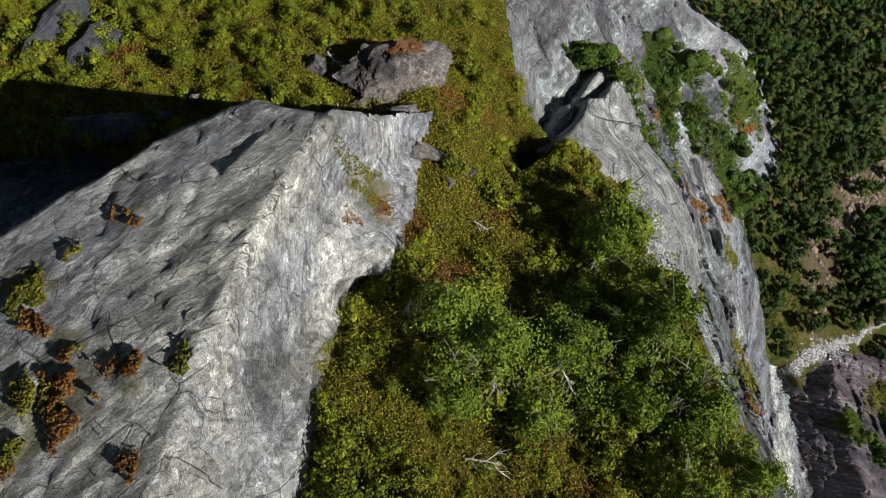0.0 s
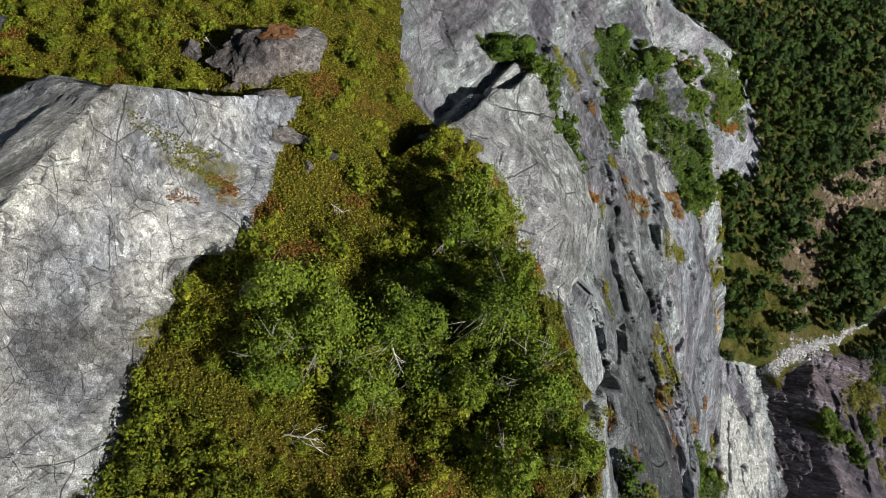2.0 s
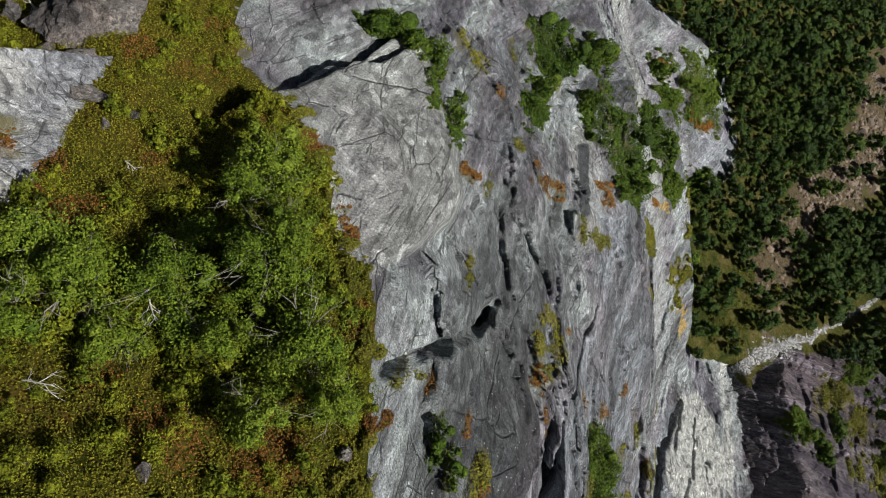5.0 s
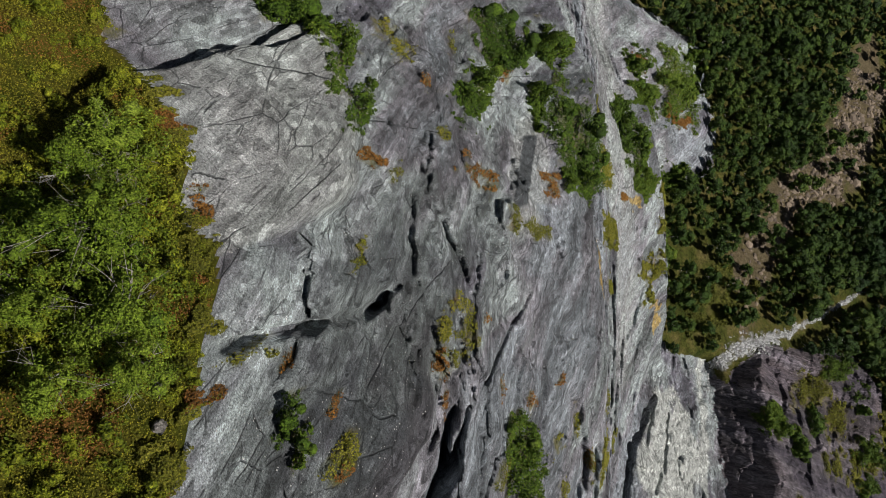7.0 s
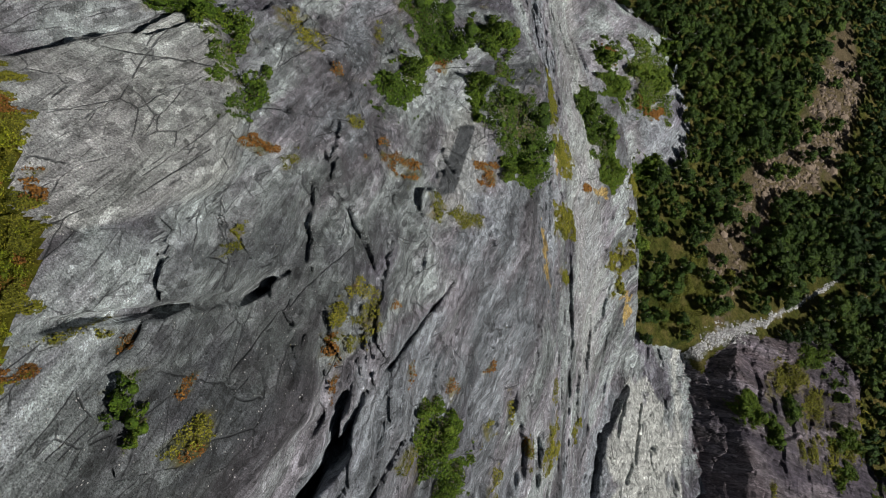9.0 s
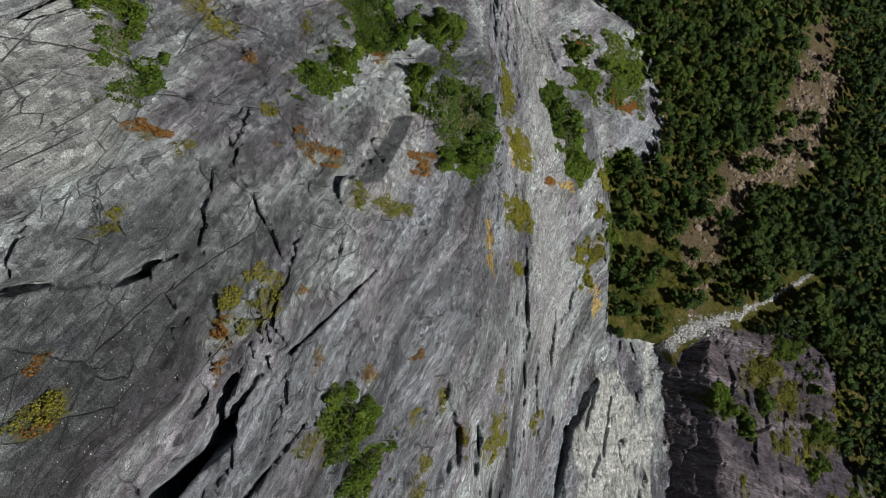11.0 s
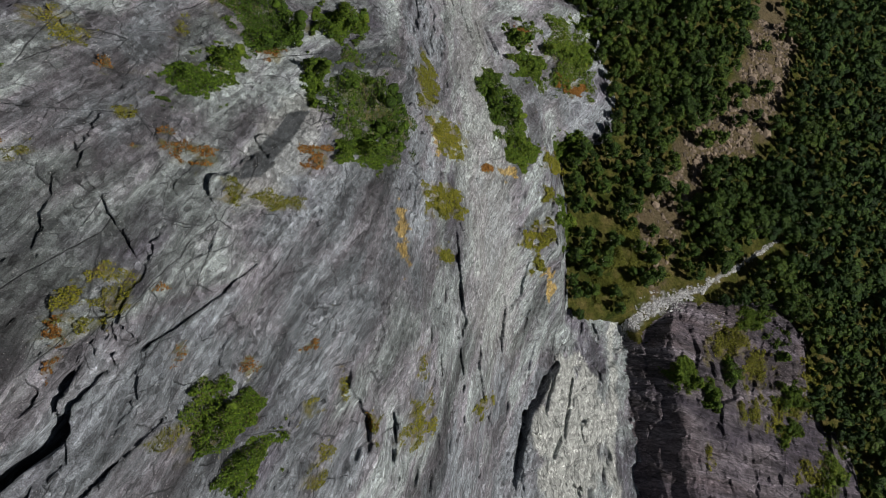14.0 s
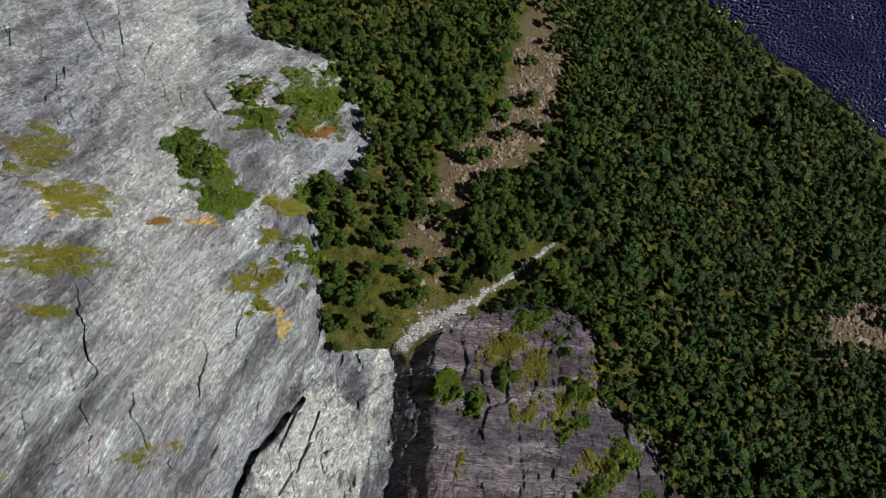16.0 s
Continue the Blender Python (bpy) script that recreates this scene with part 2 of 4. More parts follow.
def leaf_material(name, dark, mid, light, trans=0.25, grain=30.0):
    m, nt, bs = mat(name)
    rnd = nd(nt, "ShaderNodeNewGeometry").outputs["Random Per Island"]
    inf = nd(nt, "ShaderNodeObjectInfo").outputs["Random"]
    big = noise_tex(nt, coords(nt), 0.12, 3, 0.5)
    f = calc(nt, "ADD", calc(nt, "MULTIPLY", rnd, 0.42), calc(nt, "ADD", calc(nt, "MULTIPLY", inf, 0.22), calc(nt, "MULTIPLY", big, 0.42)))
    c = ramp(nt, f, [(0.2, dark), (0.55, mid), (0.95, light)])
    g = noise_tex(nt, coords(nt), grain, 4, 0.7)
    c = mix(nt, 0.85, c, ramp(nt, g, [(0.36, 0.25), (0.5, 0.95), (0.64, 1.75)]), "MULTIPLY")
    nt.links.new(c, bs.inputs["Base Color"])
    bump(nt, bs, g, 1.0, 1.2 / grain)
    bs.inputs["Roughness"].default_value = 0.6
    bs.inputs["Specular IOR Level"].default_value = 0.25
    tr = nd(nt, "ShaderNodeBsdfTranslucent")
    nt.links.new(c, tr.inputs["Color"])
    ms = nd(nt, "ShaderNodeMixShader", Fac=trans)
    nt.links.new(bs.outputs[0], ms.inputs[1])
    nt.links.new(tr.outputs[0], ms.inputs[2])
    nt.links.new(ms.outputs[0], nt.nodes["Material Output"].inputs[0])
    return m


M_BIRCH = leaf_material("birch_leaves", (0.003, 0.012, 0.002), (0.015, 0.042, 0.005), (0.055, 0.098, 0.011), 0.03, 6.0)
M_YOUNG = leaf_material("young_birch_leaves", (0.006, 0.018, 0.002), (0.03, 0.064, 0.006), (0.085, 0.122, 0.013), 0.06, 6.0)
M_SCRUB = leaf_material("cliff_scrub_leaves", (0.018, 0.042, 0.003), (0.065, 0.118, 0.008), (0.16, 0.2, 0.018), 0.12, 9.0)
M_SHRUB = leaf_material("shrub_leaves", (0.05, 0.078, 0.004), (0.17, 0.20, 0.009), (0.34, 0.34, 0.024), 0.1)
M_DWARF = leaf_material("dwarf_birch_leaves", (0.04, 0.08, 0.005), (0.14, 0.21, 0.014), (0.24, 0.3, 0.035), 0.08)
M_HEATH = leaf_material("heath_leaves", (0.06, 0.068, 0.005), (0.19, 0.18, 0.010), (0.36, 0.29, 0.03), 0.1)
M_FOOT = leaf_material("olive_scrub_leaves", (0.03, 0.04, 0.004), (0.105, 0.115, 0.014), (0.2, 0.19, 0.035), 0.1, 9.0)
M_GRASS = leaf_material("grass_blades", (0.05, 0.058, 0.006), (0.145, 0.148, 0.013), (0.28, 0.25, 0.035), 0.15)
M_RUST = leaf_material("rust_leaves", (0.08, 0.04, 0.01), (0.20, 0.09, 0.018), (0.32, 0.16, 0.035), 0.15)
M_TWIG, nt, bs = mat("grey_twigs")
nt.links.new(ramp(nt, noise_tex(nt, coords(nt), 30, 4, 0.6), [(0.35, (0.10, 0.09, 0.075)), (0.65, (0.34, 0.32, 0.28))]), bs.inputs["Base Color"])
bs.inputs["Roughness"].default_value = 0.85
M_DEAD, nt, bs = mat("bleached_wood")
nt.links.new(ramp(nt, noise_tex(nt, coords(nt), 25, 5, 0.6), [(0.35, (0.3, 0.28, 0.25)), (0.65, (0.62, 0.6, 0.56))]), bs.inputs["Base Color"])
bs.inputs["Roughness"].default_value = 0.8
M_BARK, nt, bs = mat("birch_bark")
g = noise_tex(nt, coords(nt, (1, 1, 0.3)), 8, 5, 0.6)
nt.links.new(ramp(nt, g, [(0.35, (0.08, 0.07, 0.06)), (0.5, (0.4, 0.39, 0.36)), (0.7, (0.6, 0.59, 0.56))]), bs.inputs["Base Color"])
bs.inputs["Roughness"].default_value = 0.8

# ---- terrain ----

def lattice(ix, iy, iz, seed):
    n = (ix * 374761393 + iy * 668265263 + iz * 2147483647 + seed * 974634777) & 0xFFFFFFFF
    n = ((n ^ (n >> 13)) * 1274126177) & 0xFFFFFFFF
    n = ((n ^ (n >> 16)) * 2246822519) & 0xFFFFFFFF
    return ((n ^ (n >> 15)) & 0xFFFF) / 32767.5 - 1.0


def vnoise(x, y, z=0.0, seed=0):
    """Smooth noise of arrays, -1 to 1."""
    flat = np.ndim(z) == 0
    x, y, z = np.broadcast_arrays(np.asarray(x, float), y, z)
    fx, fy, fz = np.floor(x), np.floor(y), np.floor(z)
    ix, iy, iz = fx.astype(np.int64), fy.astype(np.int64), fz.astype(np.int64)
    u, v, w = x - fx, y - fy, z - fz
    u, v, w = u * u * (3 - 2 * u), v * v * (3 - 2 * v), w * w * (3 - 2 * w)
    out = 0.0
    for a, wa in ((0, 1 - u), (1, u)):
        for b, wb in ((0, 1 - v), (1, v)):
            for d, wd in (((0, 1 - w),) if flat else ((0, 1 - w), (1, w))):
                out = out + wa * wb * wd * lattice(ix + a, iy + b, iz + d, seed)
    return out


def fbm(x, y, z=0.0, octaves=4, seed=0, gain=0.5):
    total, amp, f = 0.0, 1.0, 1.0
    for k in range(octaves):
        total = total + amp * vnoise(x * f + 17.3 * k, y * f - 9.1 * k, z * f, seed + k)
        amp, f = amp * gain, f * 2.03
    return total


def smin(a, b, k):
    h = np.clip(0.5 + 0.5 * (b - a) / k, 0, 1)
    return b + (a - b) * h - k * h * (1 - h)


def smax(a, b, k):
    return -smin(-a, -b, k)


def step(x, a, b):
    t = np.clip((x - a) / (b - a), 0, 1)
    return t * t * (3 - 2 * t)


def upper(x, y):
    return 115.45 - 0.54 * smax(x, -0.3, 0.8) - 0.76 * np.clip(y, -14, 14)


EDGE_Y = (-16, -6, -4, -3.2, -1.8, -1.2, -0.9, -0.3, 0.4, 0.8, 1.6, 1.95, 2.6, 4.5, 8, 16)
EDGE_X = (4.9, 4.4, 4.35, 4.4, 4.3, 4.05, 3.6, 3.4, 3.35, 3.25, 2.75, 2.3, 1.6, 1.3, 0.8, -2.5)


def edge(y):
    return np.interp(y, EDGE_Y, EDGE_X)


def cliff_fit(x, y):
    s, q = (np.clip(x, -4, 29.5) - 18) / 10, np.clip(y, -22, 24) / 10
    z = 80.3 - 3.58 * q - 2.35 * q * q + 0.02 * q**3 + 0.16 * q**4 + s * (-27.38 + 3.79 * q - 0.21 * q * q - 0.34 * q**3) + s * s * (-1.61 - 1.39 * q - 0.11 * q * q) + s**3 * (3.63 + 0.13 * q) + 1.84 * s**4
    return z - 3.4 * np.maximum(x - 29.5, 0) - 2.02 * np.cos((x - 10) * np.pi / 6) * np.exp(-(((x - 15) / 9.5) ** 2))


def toe(x, y):
    """The low rocks at the cliff's foot, up the valley."""
    return 44.6 - 0.95 * (x - 32.3) - 0.36 * (y - 12.2) - 1.1 * np.maximum(8.5 - y, 0) - 0.8 * np.maximum(y - 25, 0)


def cliff_mean(x, y):
    """The cliff's mean height, hung from the edge of the heath."""
    e = edge(y)
    hang = (upper(e, y) - cliff_fit(e, y)) * np.exp(-np.maximum(x - e, 0) / 4)
    slope = 2.3 * np.maximum(e - x, 0)
    lip = 2.2 * np.exp(-(((x - 7.7) / 0.9) ** 2) - (((y + 5.2) / 1.5) ** 2)) + 3.0 * np.exp(-(((x - 17) / 1.3) ** 2) - (((y - 9.5) / 3.0) ** 2))
    c = cliff_fit(np.maximum(x, e), y) + hang + slope + lip
    return np.where(x > 20, smax(c, toe(x, y), 0.6), c)


def valley(x, y):
    return np.maximum(61.04 - 0.481 * x - 0.36 * y, -6)


def buttress(x, y):
    """The dark spur beyond the gully, cut off by the gully and by a steep far side."""
    gully_x = np.interp(y, (-34, -20, -17, -14, -11), (28, 33.4, 35.0, 37.0, 41.0))
    body = 80.0 - 1.065 * x - 0.93 * np.maximum(y, -34)
    near = 46.3 - 1.15 * (y + 14) + 0.4 * (x - gully_x) - 2.2 * np.maximum(gully_x - x, 0)
    far = 61.04 - 0.481 * x - 0.36 * y - 2.5 * (x - 60.5 + 0.15 * (y + 19))
    inside = np.minimum(np.minimum(-(y + 11.6 + 0.14 * (x - 44.2)), 61.0 - x + 0.4 * np.minimum(y + 18, 0) - 0.9 * np.maximum(y + 18, 0)), 0.6 * (x - 43))
    rim = 61.04 - 0.481 * x - 0.36 * y + np.clip(1.4 * inside + 0.4, -4, 1.3)
    return np.maximum(smin(smin(body, near, 0.5), far, 0.5), np.minimum(rim, near))


def outcrop(x, y):
    """A tilted block of rock: a shaded top, a bright steep side, and a drop at its far end."""
    w = 0.16 * fbm(y * 0.9, x * 0.4, 0, 4, 15)
    top = 119.1 + 0.38 * (x + 2.13) - 0.78 * (y - 0.44)
    brow = np.interp(y, (-3.0, -0.8, 0.5, 1.31), (-2.05, -1.93, -1.58, -1.2)) + 0.4 * w
    wall = np.minimum(117.0 - 3.75 * (x + 1.46 + w) - 0.12 * np.minimum(y, 0) + 1.0 * np.maximum(y, 0), 115.2 - 5.0 * (x + 0.4 + w))
    wall = np.maximum(wall, 119.9 - 9.0 * (x - brow))
    shelf = 115.75 - 1.7 * (x + 0.72) - 0.45 * np.maximum(y, 0) + 0.2 * np.minimum(y, 0) + 0.35 * fbm(x * 1.3, y * 1.3, 0, 3, 17)
    north = 118.9 - 6.5 * (y - np.interp(x, (-6, -4.6, -2.9, -2.0, -1.2, -0.5), (-1.0, 0.06, 1.15, 1.48, 1.33, 1.5)) + 0.7 * w)
    return smin(np.minimum(top, np.maximum(wall, np.where(y > -0.4, shelf, -99.0))), north, 0.12)


def cells(p, q, seed):
    """Angular facets: for arrays p, q the nearest cell's random numbers, the way to its centre, and how near its edge is."""
    fp, fq = np.floor(p), np.floor(q)
    best, second = np.full(p.shape, 9.0), np.full(p.shape, 9.0)
    cp, cq, ci, cj = (np.zeros(p.shape) for _ in range(4))
    for i in (-1, 0, 1):
        for j in (-1, 0, 1):
            a, b = fp + i, fq + j
            ai, bi = a.astype(np.int64), b.astype(np.int64)
            dp = a + 0.5 + 0.45 * lattice(ai, bi, bi * 0 + 1, seed) - p
            dq = b + 0.5 + 0.45 * lattice(ai, bi, bi * 0 + 2, seed) - q
            d = np.sqrt(dp * dp + dq * dq)
            near = d < best
            second = np.where(near, best, np.minimum(second, d))
            best = np.where(near, d, best)
            cp, cq, ci, cj = (np.where(near, new_v, old) for new_v, old in ((dp, cp), (dq, cq), (a, ci), (b, cj)))
    ii, jj = ci.astype(np.int64), cj.astype(np.int64)
    r = [lattice(ii, jj, jj * 0 + 3 + k, seed) for k in range(3)]
    return r, cp, cq, second - best


def tile(x, y, cx, cy, a, b, turn, slant=0.0):
    """1 in the middle of a slanted rectangle, 0 at its edge, less outside."""
    c, s = math.cos(math.radians(turn)), math.sin(math.radians(turn))
    dx, dy = x - cx, y - cy
    u, v = dx * c + dy * s, dy * c - dx * s
    return 1 - np.maximum(np.abs(u) / a, np.abs(v + slant * u) / b)


def blob(x, y, cx, cy, a, b, turn):
    """1 in the middle of an ellipse, 0 at its edge, less outside."""
    c, s = math.cos(math.radians(turn)), math.sin(math.radians(turn))
    dx, dy = x - cx, y - cy
    return 1 - np.hypot((dx * c + dy * s) / a, (dy * c - dx * s) / b)


def pillar(x, y):
    """How far inside the big pale block at the cliff's edge, in metres."""
    sides = ((2.09, 2.57, -0.764, 0.645), (4.09, 4.94, 0.51, 0.86), (4.98, 4.41, 0.96, 0.278), (5.9, 0.0, 1.0, 0.0), (5.85, 0.0, 0.69, -0.73))
    inside = np.full(np.shape(x), 9.0)
    for px, py, nx, ny in sides:
        inside = smin(inside, (px - x) * nx + (py - y) * ny, 0.3)
    return inside + 0.12 * fbm(x * 1.1, y * 1.1, 0, 4, 73)


# clefts in the cliff: from, to, half width, depth
CLEFTS = (
    (28.2, -15.0, 26.6, -16.1, 0.4, 2.0), (26.6, -16.0, 25.4, -17.2, 0.5, 2.4), (25.3, -17.2, 24.1, -18.2, 0.4, 2.2), (24.1, -18.0, 23.4, -19.4, 0.5, 2.4), (23.4, -19.6, 22.2, -21.8, 0.4, 2.2), (27.6, -15.9, 26.0, -18.4, 0.16, 0.8), (29.5, -16.5, 27.4, -20.4, 0.14, 0.8),
    (7.1, -8.0, 8.2, -6.6, 0.36, 1.3), (8.2, -6.6, 8.65, -5.5, 0.13, 0.5), (4.5, -2.8, 6.3, -2.65, 0.16, 0.7), (6.2, -2.7, 6.7, -2.2, 0.2, 0.5),
    (9.2, -5.1, 11.2, -2.9, 0.07, 0.35), (26.0, -21.4, 29.4, -17.9, 0.2, 0.5), (8.6, -8.4, 9.6, -7.2, 0.09, 0.35), (7.9, -6.9, 8.2, -5.4, 0.16, 0.7),
)


def carve(x0, y0):
    """Depth of the clefts."""
    out = np.zeros(x0.shape)
    for ax, ay, bx, by, wide, deep in CLEFTS:
        k = np.clip(((x0 - ax) * (bx - ax) + (y0 - ay) * (by - ay)) / ((bx - ax) ** 2 + (by - ay) ** 2), 0, 1)
        far = np.hypot(x0 - ax - k * (bx - ax), y0 - ay - k * (by - ay)) + 0.25 * wide * fbm(x0 * 2 / wide * 0.3, y0 * 0.6 / wide, 0, 2, 9)
        out = out + deep * (1 - step(far, 0.35 * wide, wide)) * (1 - 0.5 * k)
    return out


def layers(x, y, z):
    """Outward shift of the cliff, in metres: long tilted slabs along the foliation, broken into blocks, with cracks."""
    s, x0, y0 = (EYE - z) * 1.07, x, y
    turn = 0.5 + 0.28 * vnoise(s * 0.045, y * 0.06, 0, 2)
    s, y = s + 0.6 * fbm(s * 0.5, y * 0.5, 0, 4, 6), y + 0.5 * fbm(s * 0.5, y * 0.5, 0, 4, 7)
    a, b = s * np.cos(turn) + y * np.sin(turn), y * np.cos(turn) - s * np.sin(turn)
    block = pillar(x0, y0)
    calm = 1 - 0.6 * step(block, 0.0, 0.3)
    out = 0.5 * vnoise(a * 0.08, b * 0.2, 0, 3)
    for length, width, amp, seed in ((6.0, 3.4, 0.28, 61), (2.4, 1.3, 0.11, 62), (0.9, 0.5, 0.04, 63)):
        r, p, q, e = cells(a / length, b / width, seed)
        out = out + amp * (0.6 * r[0] + 1.4 * r[1] * p + 1.6 * r[2] * q) * step(e, 0.0, 0.28) - 0.3 * amp * np.exp(-((e / 0.05) ** 2)) * step(r[0] + r[1], -0.2, 0.6)
    # thin overlapping sheets, each ending in a sharp step
    for width, length, amp, seed in ((1.7, 9.0, 0.09, 64), (0.6, 4.0, 0.035, 65)):
        p = b / width + 1.3 * fbm(a / length, b / length, 0, 3, seed)
        k = np.floor(p)
        out = out + amp * (p - k) * np.clip(0.55 + 0.8 * vnoise(a / length * 1.7, k * 7.3, 0, seed + 4), 0, 1.2)
    out = out * (calm * step(x0 - edge(y0), -0.3, 0.8)) + 0.5 * step(block, -0.03, 0.16) * step(x0 - edge(y0), 0.1, 1.4)
    return out - carve(x0, y0)


def blocks(x, y, size, amp, seed, ledge=0.5):
    """Angular lumps and cracks for nearer rock."""
    out = 0.0
    x, y = x + 0.12 * size * fbm(x / size, y / size, 0, 3, seed + 5), y + 0.12 * size * fbm(x / size, y / size, 0, 3, seed + 6)
    for k, (f, g) in enumerate(((1, 1), (0.36, 0.4), (0.14, 0.16))):
        r, p, q, e = cells(x / (size * f), y / (size * f * 0.6), seed + k)
        out = out + amp * g * (ledge * r[0] + 1.0 * r[1] * p + 1.0 * r[2] * q - 0.28 * np.exp(-((e / 0.06) ** 2)))
    return out


def terrain(x, y):
    """Height and kind (0 heath, 1 outcrop, 2 cliff, 3 buttress, 4 valley) of the ground at arrays x, y."""
    x, y = np.asarray(x, float), np.asarray(y, float)
    u = upper(x, y) + 0.2 * fbm(x * 0.8, y * 0.8, 0, 3, 21) + 0.05 * fbm(x * 3.5, y * 3.5, 0, 3, 25)
    c0 = cliff_mean(x, y)
    steep = np.maximum(cliff_mean(x - 0.3, y) - cliff_mean(x + 0.3, y), 0.1) / 0.6
    c = cliff_mean(x - layers(x, y, c0) * np.clip(2.7 / steep, 0.3, 1.0), y)
    slab = 60.6 - 1.093 * (x - 26.1) - 0.904 * (np.maximum(y, -30) + 16.7) + blocks(x - y, x * 0.6 + y, 3.2, 0.5, 45) - 1.1 * carve(x, y)
    c = np.where(x > 17, smax(c, slab, 0.4), c)
    o = outcrop(x, y) + blocks(x, y, 1.1, 0.06, 31, 0.4) + 0.008 * fbm(x * 7, y * 7, 0, 4, 35)
    b = buttress(x, y) + blocks(x - 0.25 * y, y * 0.45, 3.5, 0.65, 41, 0.3) + 0.5 * fbm(x * 0.2, y * 0.1, 0, 4, 41, 0.6)
    v = valley(x, y) - 4.0 * step(-y, 11.5, 14.5) * step(-x, -38.5, -36.0) + 0.5 * fbm(x * 0.15, y * 0.15, 0, 4, 51)
    # a black cleft behind the slab pillar at the edge
    s, a = (x - 1.5) * 0.725 - (y - 1.35) * 0.688, (x - 1.5) * 0.688 + (y - 1.35) * 0.725
    s = s + 0.12 * fbm(x * 1.5, y * 1.5, 0, 3, 19)
    trench = 1.25 * np.exp(np.minimum(s, 0) / 0.55) * (1 - step(s, -0.08, 0.05)) * step(a, -0.5, 0.2) * (1 - step(a, 3.2, 4.6))
    u, c = u - trench, c - trench
    kind = np.zeros(x.shape, int)
    z = smin(u, c, 0.25)
    kind[(c < u) | (x > edge(y) + 0.15 + 0.12 * fbm(x * 2, y * 2, 0, 3, 23))] = 2
    up = (x < 0.6) & (o > u + 0.02) & (x > -7) & (y < 2.6)
    z = np.where(up, np.maximum(o, z), z)
    kind[up] = 1
    # bare rock in a hollow between the outcrop and the heath above it
    hollow = step(1.62 - y + 0.25 * fbm(x * 1.2, y * 1.2, 0, 3, 37), 0.0, 0.3) * step(-x, 2.5, 3.3)
    z = np.where(hollow > 0, np.maximum(z - (0.9 * hollow + 0.25 * hollow * blocks(x * 0.6, y, 0.9, 0.8, 38)) * ~up, np.where(up, z, -99.0)), z)
    kind[(hollow > 0.25) & (kind == 0)] = 1
    b = np.where(x > 25, b, -50)
    b = np.minimum(b, 75.0)
    kind = np.where((b > z) & (b > v), 3, kind)
    kind = np.where((v >= z) & (v >= b), 4, kind)
    z = smax(smax(z, b, 0.6), v, 0.5)
    return z, kind


def lines(*spans):
    out = []
    for a, b, d in spans:
        out.append(np.arange(a, b - 1e-6, d))
    return np.concatenate(out + [[spans[-1][1]]])


GX = lines((-60, -12, 4), (-12, -6, 0.3), (-6, 5, 0.055), (5, 20, 0.062), (20, 34, 0.085), (34, 62, 0.28), (62, 130, 0.8), (130, 200, 5))
GY = lines((-110, -60, 4), (-60, -34, 0.8), (-34, -22, 0.3), (-22, -12, 0.12), (-12, -6, 0.08), (-6, 6, 0.06), (6, 12, 0.09), (12, 16, 0.14), (16, 40, 0.4), (40, 110, 4))
XX, YY = np.meshgrid(GX, GY, indexing="ij")
ZZ, KIND = terrain(XX, YY)
NX, NY = len(GX), len(GY)
idx = np.arange(NX * NY).reshape(NX, NY)
quads = np.stack([idx[:-1, :-1], idx[1:, :-1], idx[1:, 1:], idx[:-1, 1:]], -1).reshape(-1, 4)
face_kind = KIND[:-1, :-1].reshape(-1)
verts = np.stack([XX, YY, ZZ], -1).reshape(-1, 3)

# plant patches: x, y, half length along x, half width along y
SHRUBS = (
    (5.1, 3.9, 0.19, 1.0), (5.6, 2.7, 0.19, 0.93), (9.0, 4.7, 0.79, 1.32), (9.5, 6.1, 0.45, 0.97), (10.3, 9.0, 1.06, 1.83), (13.7, 10.6, 1.06, 1.5), (15.1, 5.3, 1.83, 3.02), (15.0, 2.1, 1.11, 1.16),
    (12.6, 6.4, 0.53, 1.36), (24.4, 10.9, 1.45, 2.45), (25.9, 8.0, 1.99, 3.13), (26.5, 5.3, 1.86, 1.58), (28.9, 19.7, 1.49, 1.8), (35.5, 16.7, 4.07, 3.13), (10.9, -8.2, 0.72, 0.85), (11.0, -9.7, 0.65, 0.95),
    (10.3, -7.2, 0.36, 0.62), (5.3, -4.1, 0.14, 0.36), (5.5, -4.6, 0.1, 0.38), (3.88, 5.01, 0.74, 0.47), (4.7, 4.82, 0.41, 0.63),
)
SHRUBS_LOW = (
    (33.4, 7.2, 1.6, 1.68), (31.3, -1.5, 1.36, 2.31), (35.0, 19.6, 3.98, 3.36), (38.8, 23.3, 2.23, 1.71), (29.6, 15.4, 2.17, 1.67),
)
MOSS = (
    (6.6, 0.9, 0.14, 0.33), (6.5, 5.5, 0.35, 0.48), (8.2, 7.5, 0.16, 0.57), (8.6, -3.6, 0.35, 0.63), (8.2, -4.1, 0.28, 0.28), (11.7, -0.5, 0.7, 0.61), (10.6, 0.0, 0.32, 0.62), (18.4, -3.4, 0.79, 0.63),
    (19.8, 4.6, 1.37, 1.6), (19.1, 0.1, 1.09, 1.14), (18.4, 8.0, 0.7, 2.44), (12.5, -8.9, 0.29, 0.5), (14.5, -10.6, 0.29, 0.8), (16.3, -11.9, 0.67, 1.3), (12.7, -11.2, 0.39, 0.72), (9.9, -7.8, 0.44, 0.28),
    (28.3, -2.6, 1.75, 1.35), (20.1, -14.6, 0.65, 0.88), (7.9, 2.8, 0.19, 0.3), (30.8, 4.4, 1.92, 1.48),
)
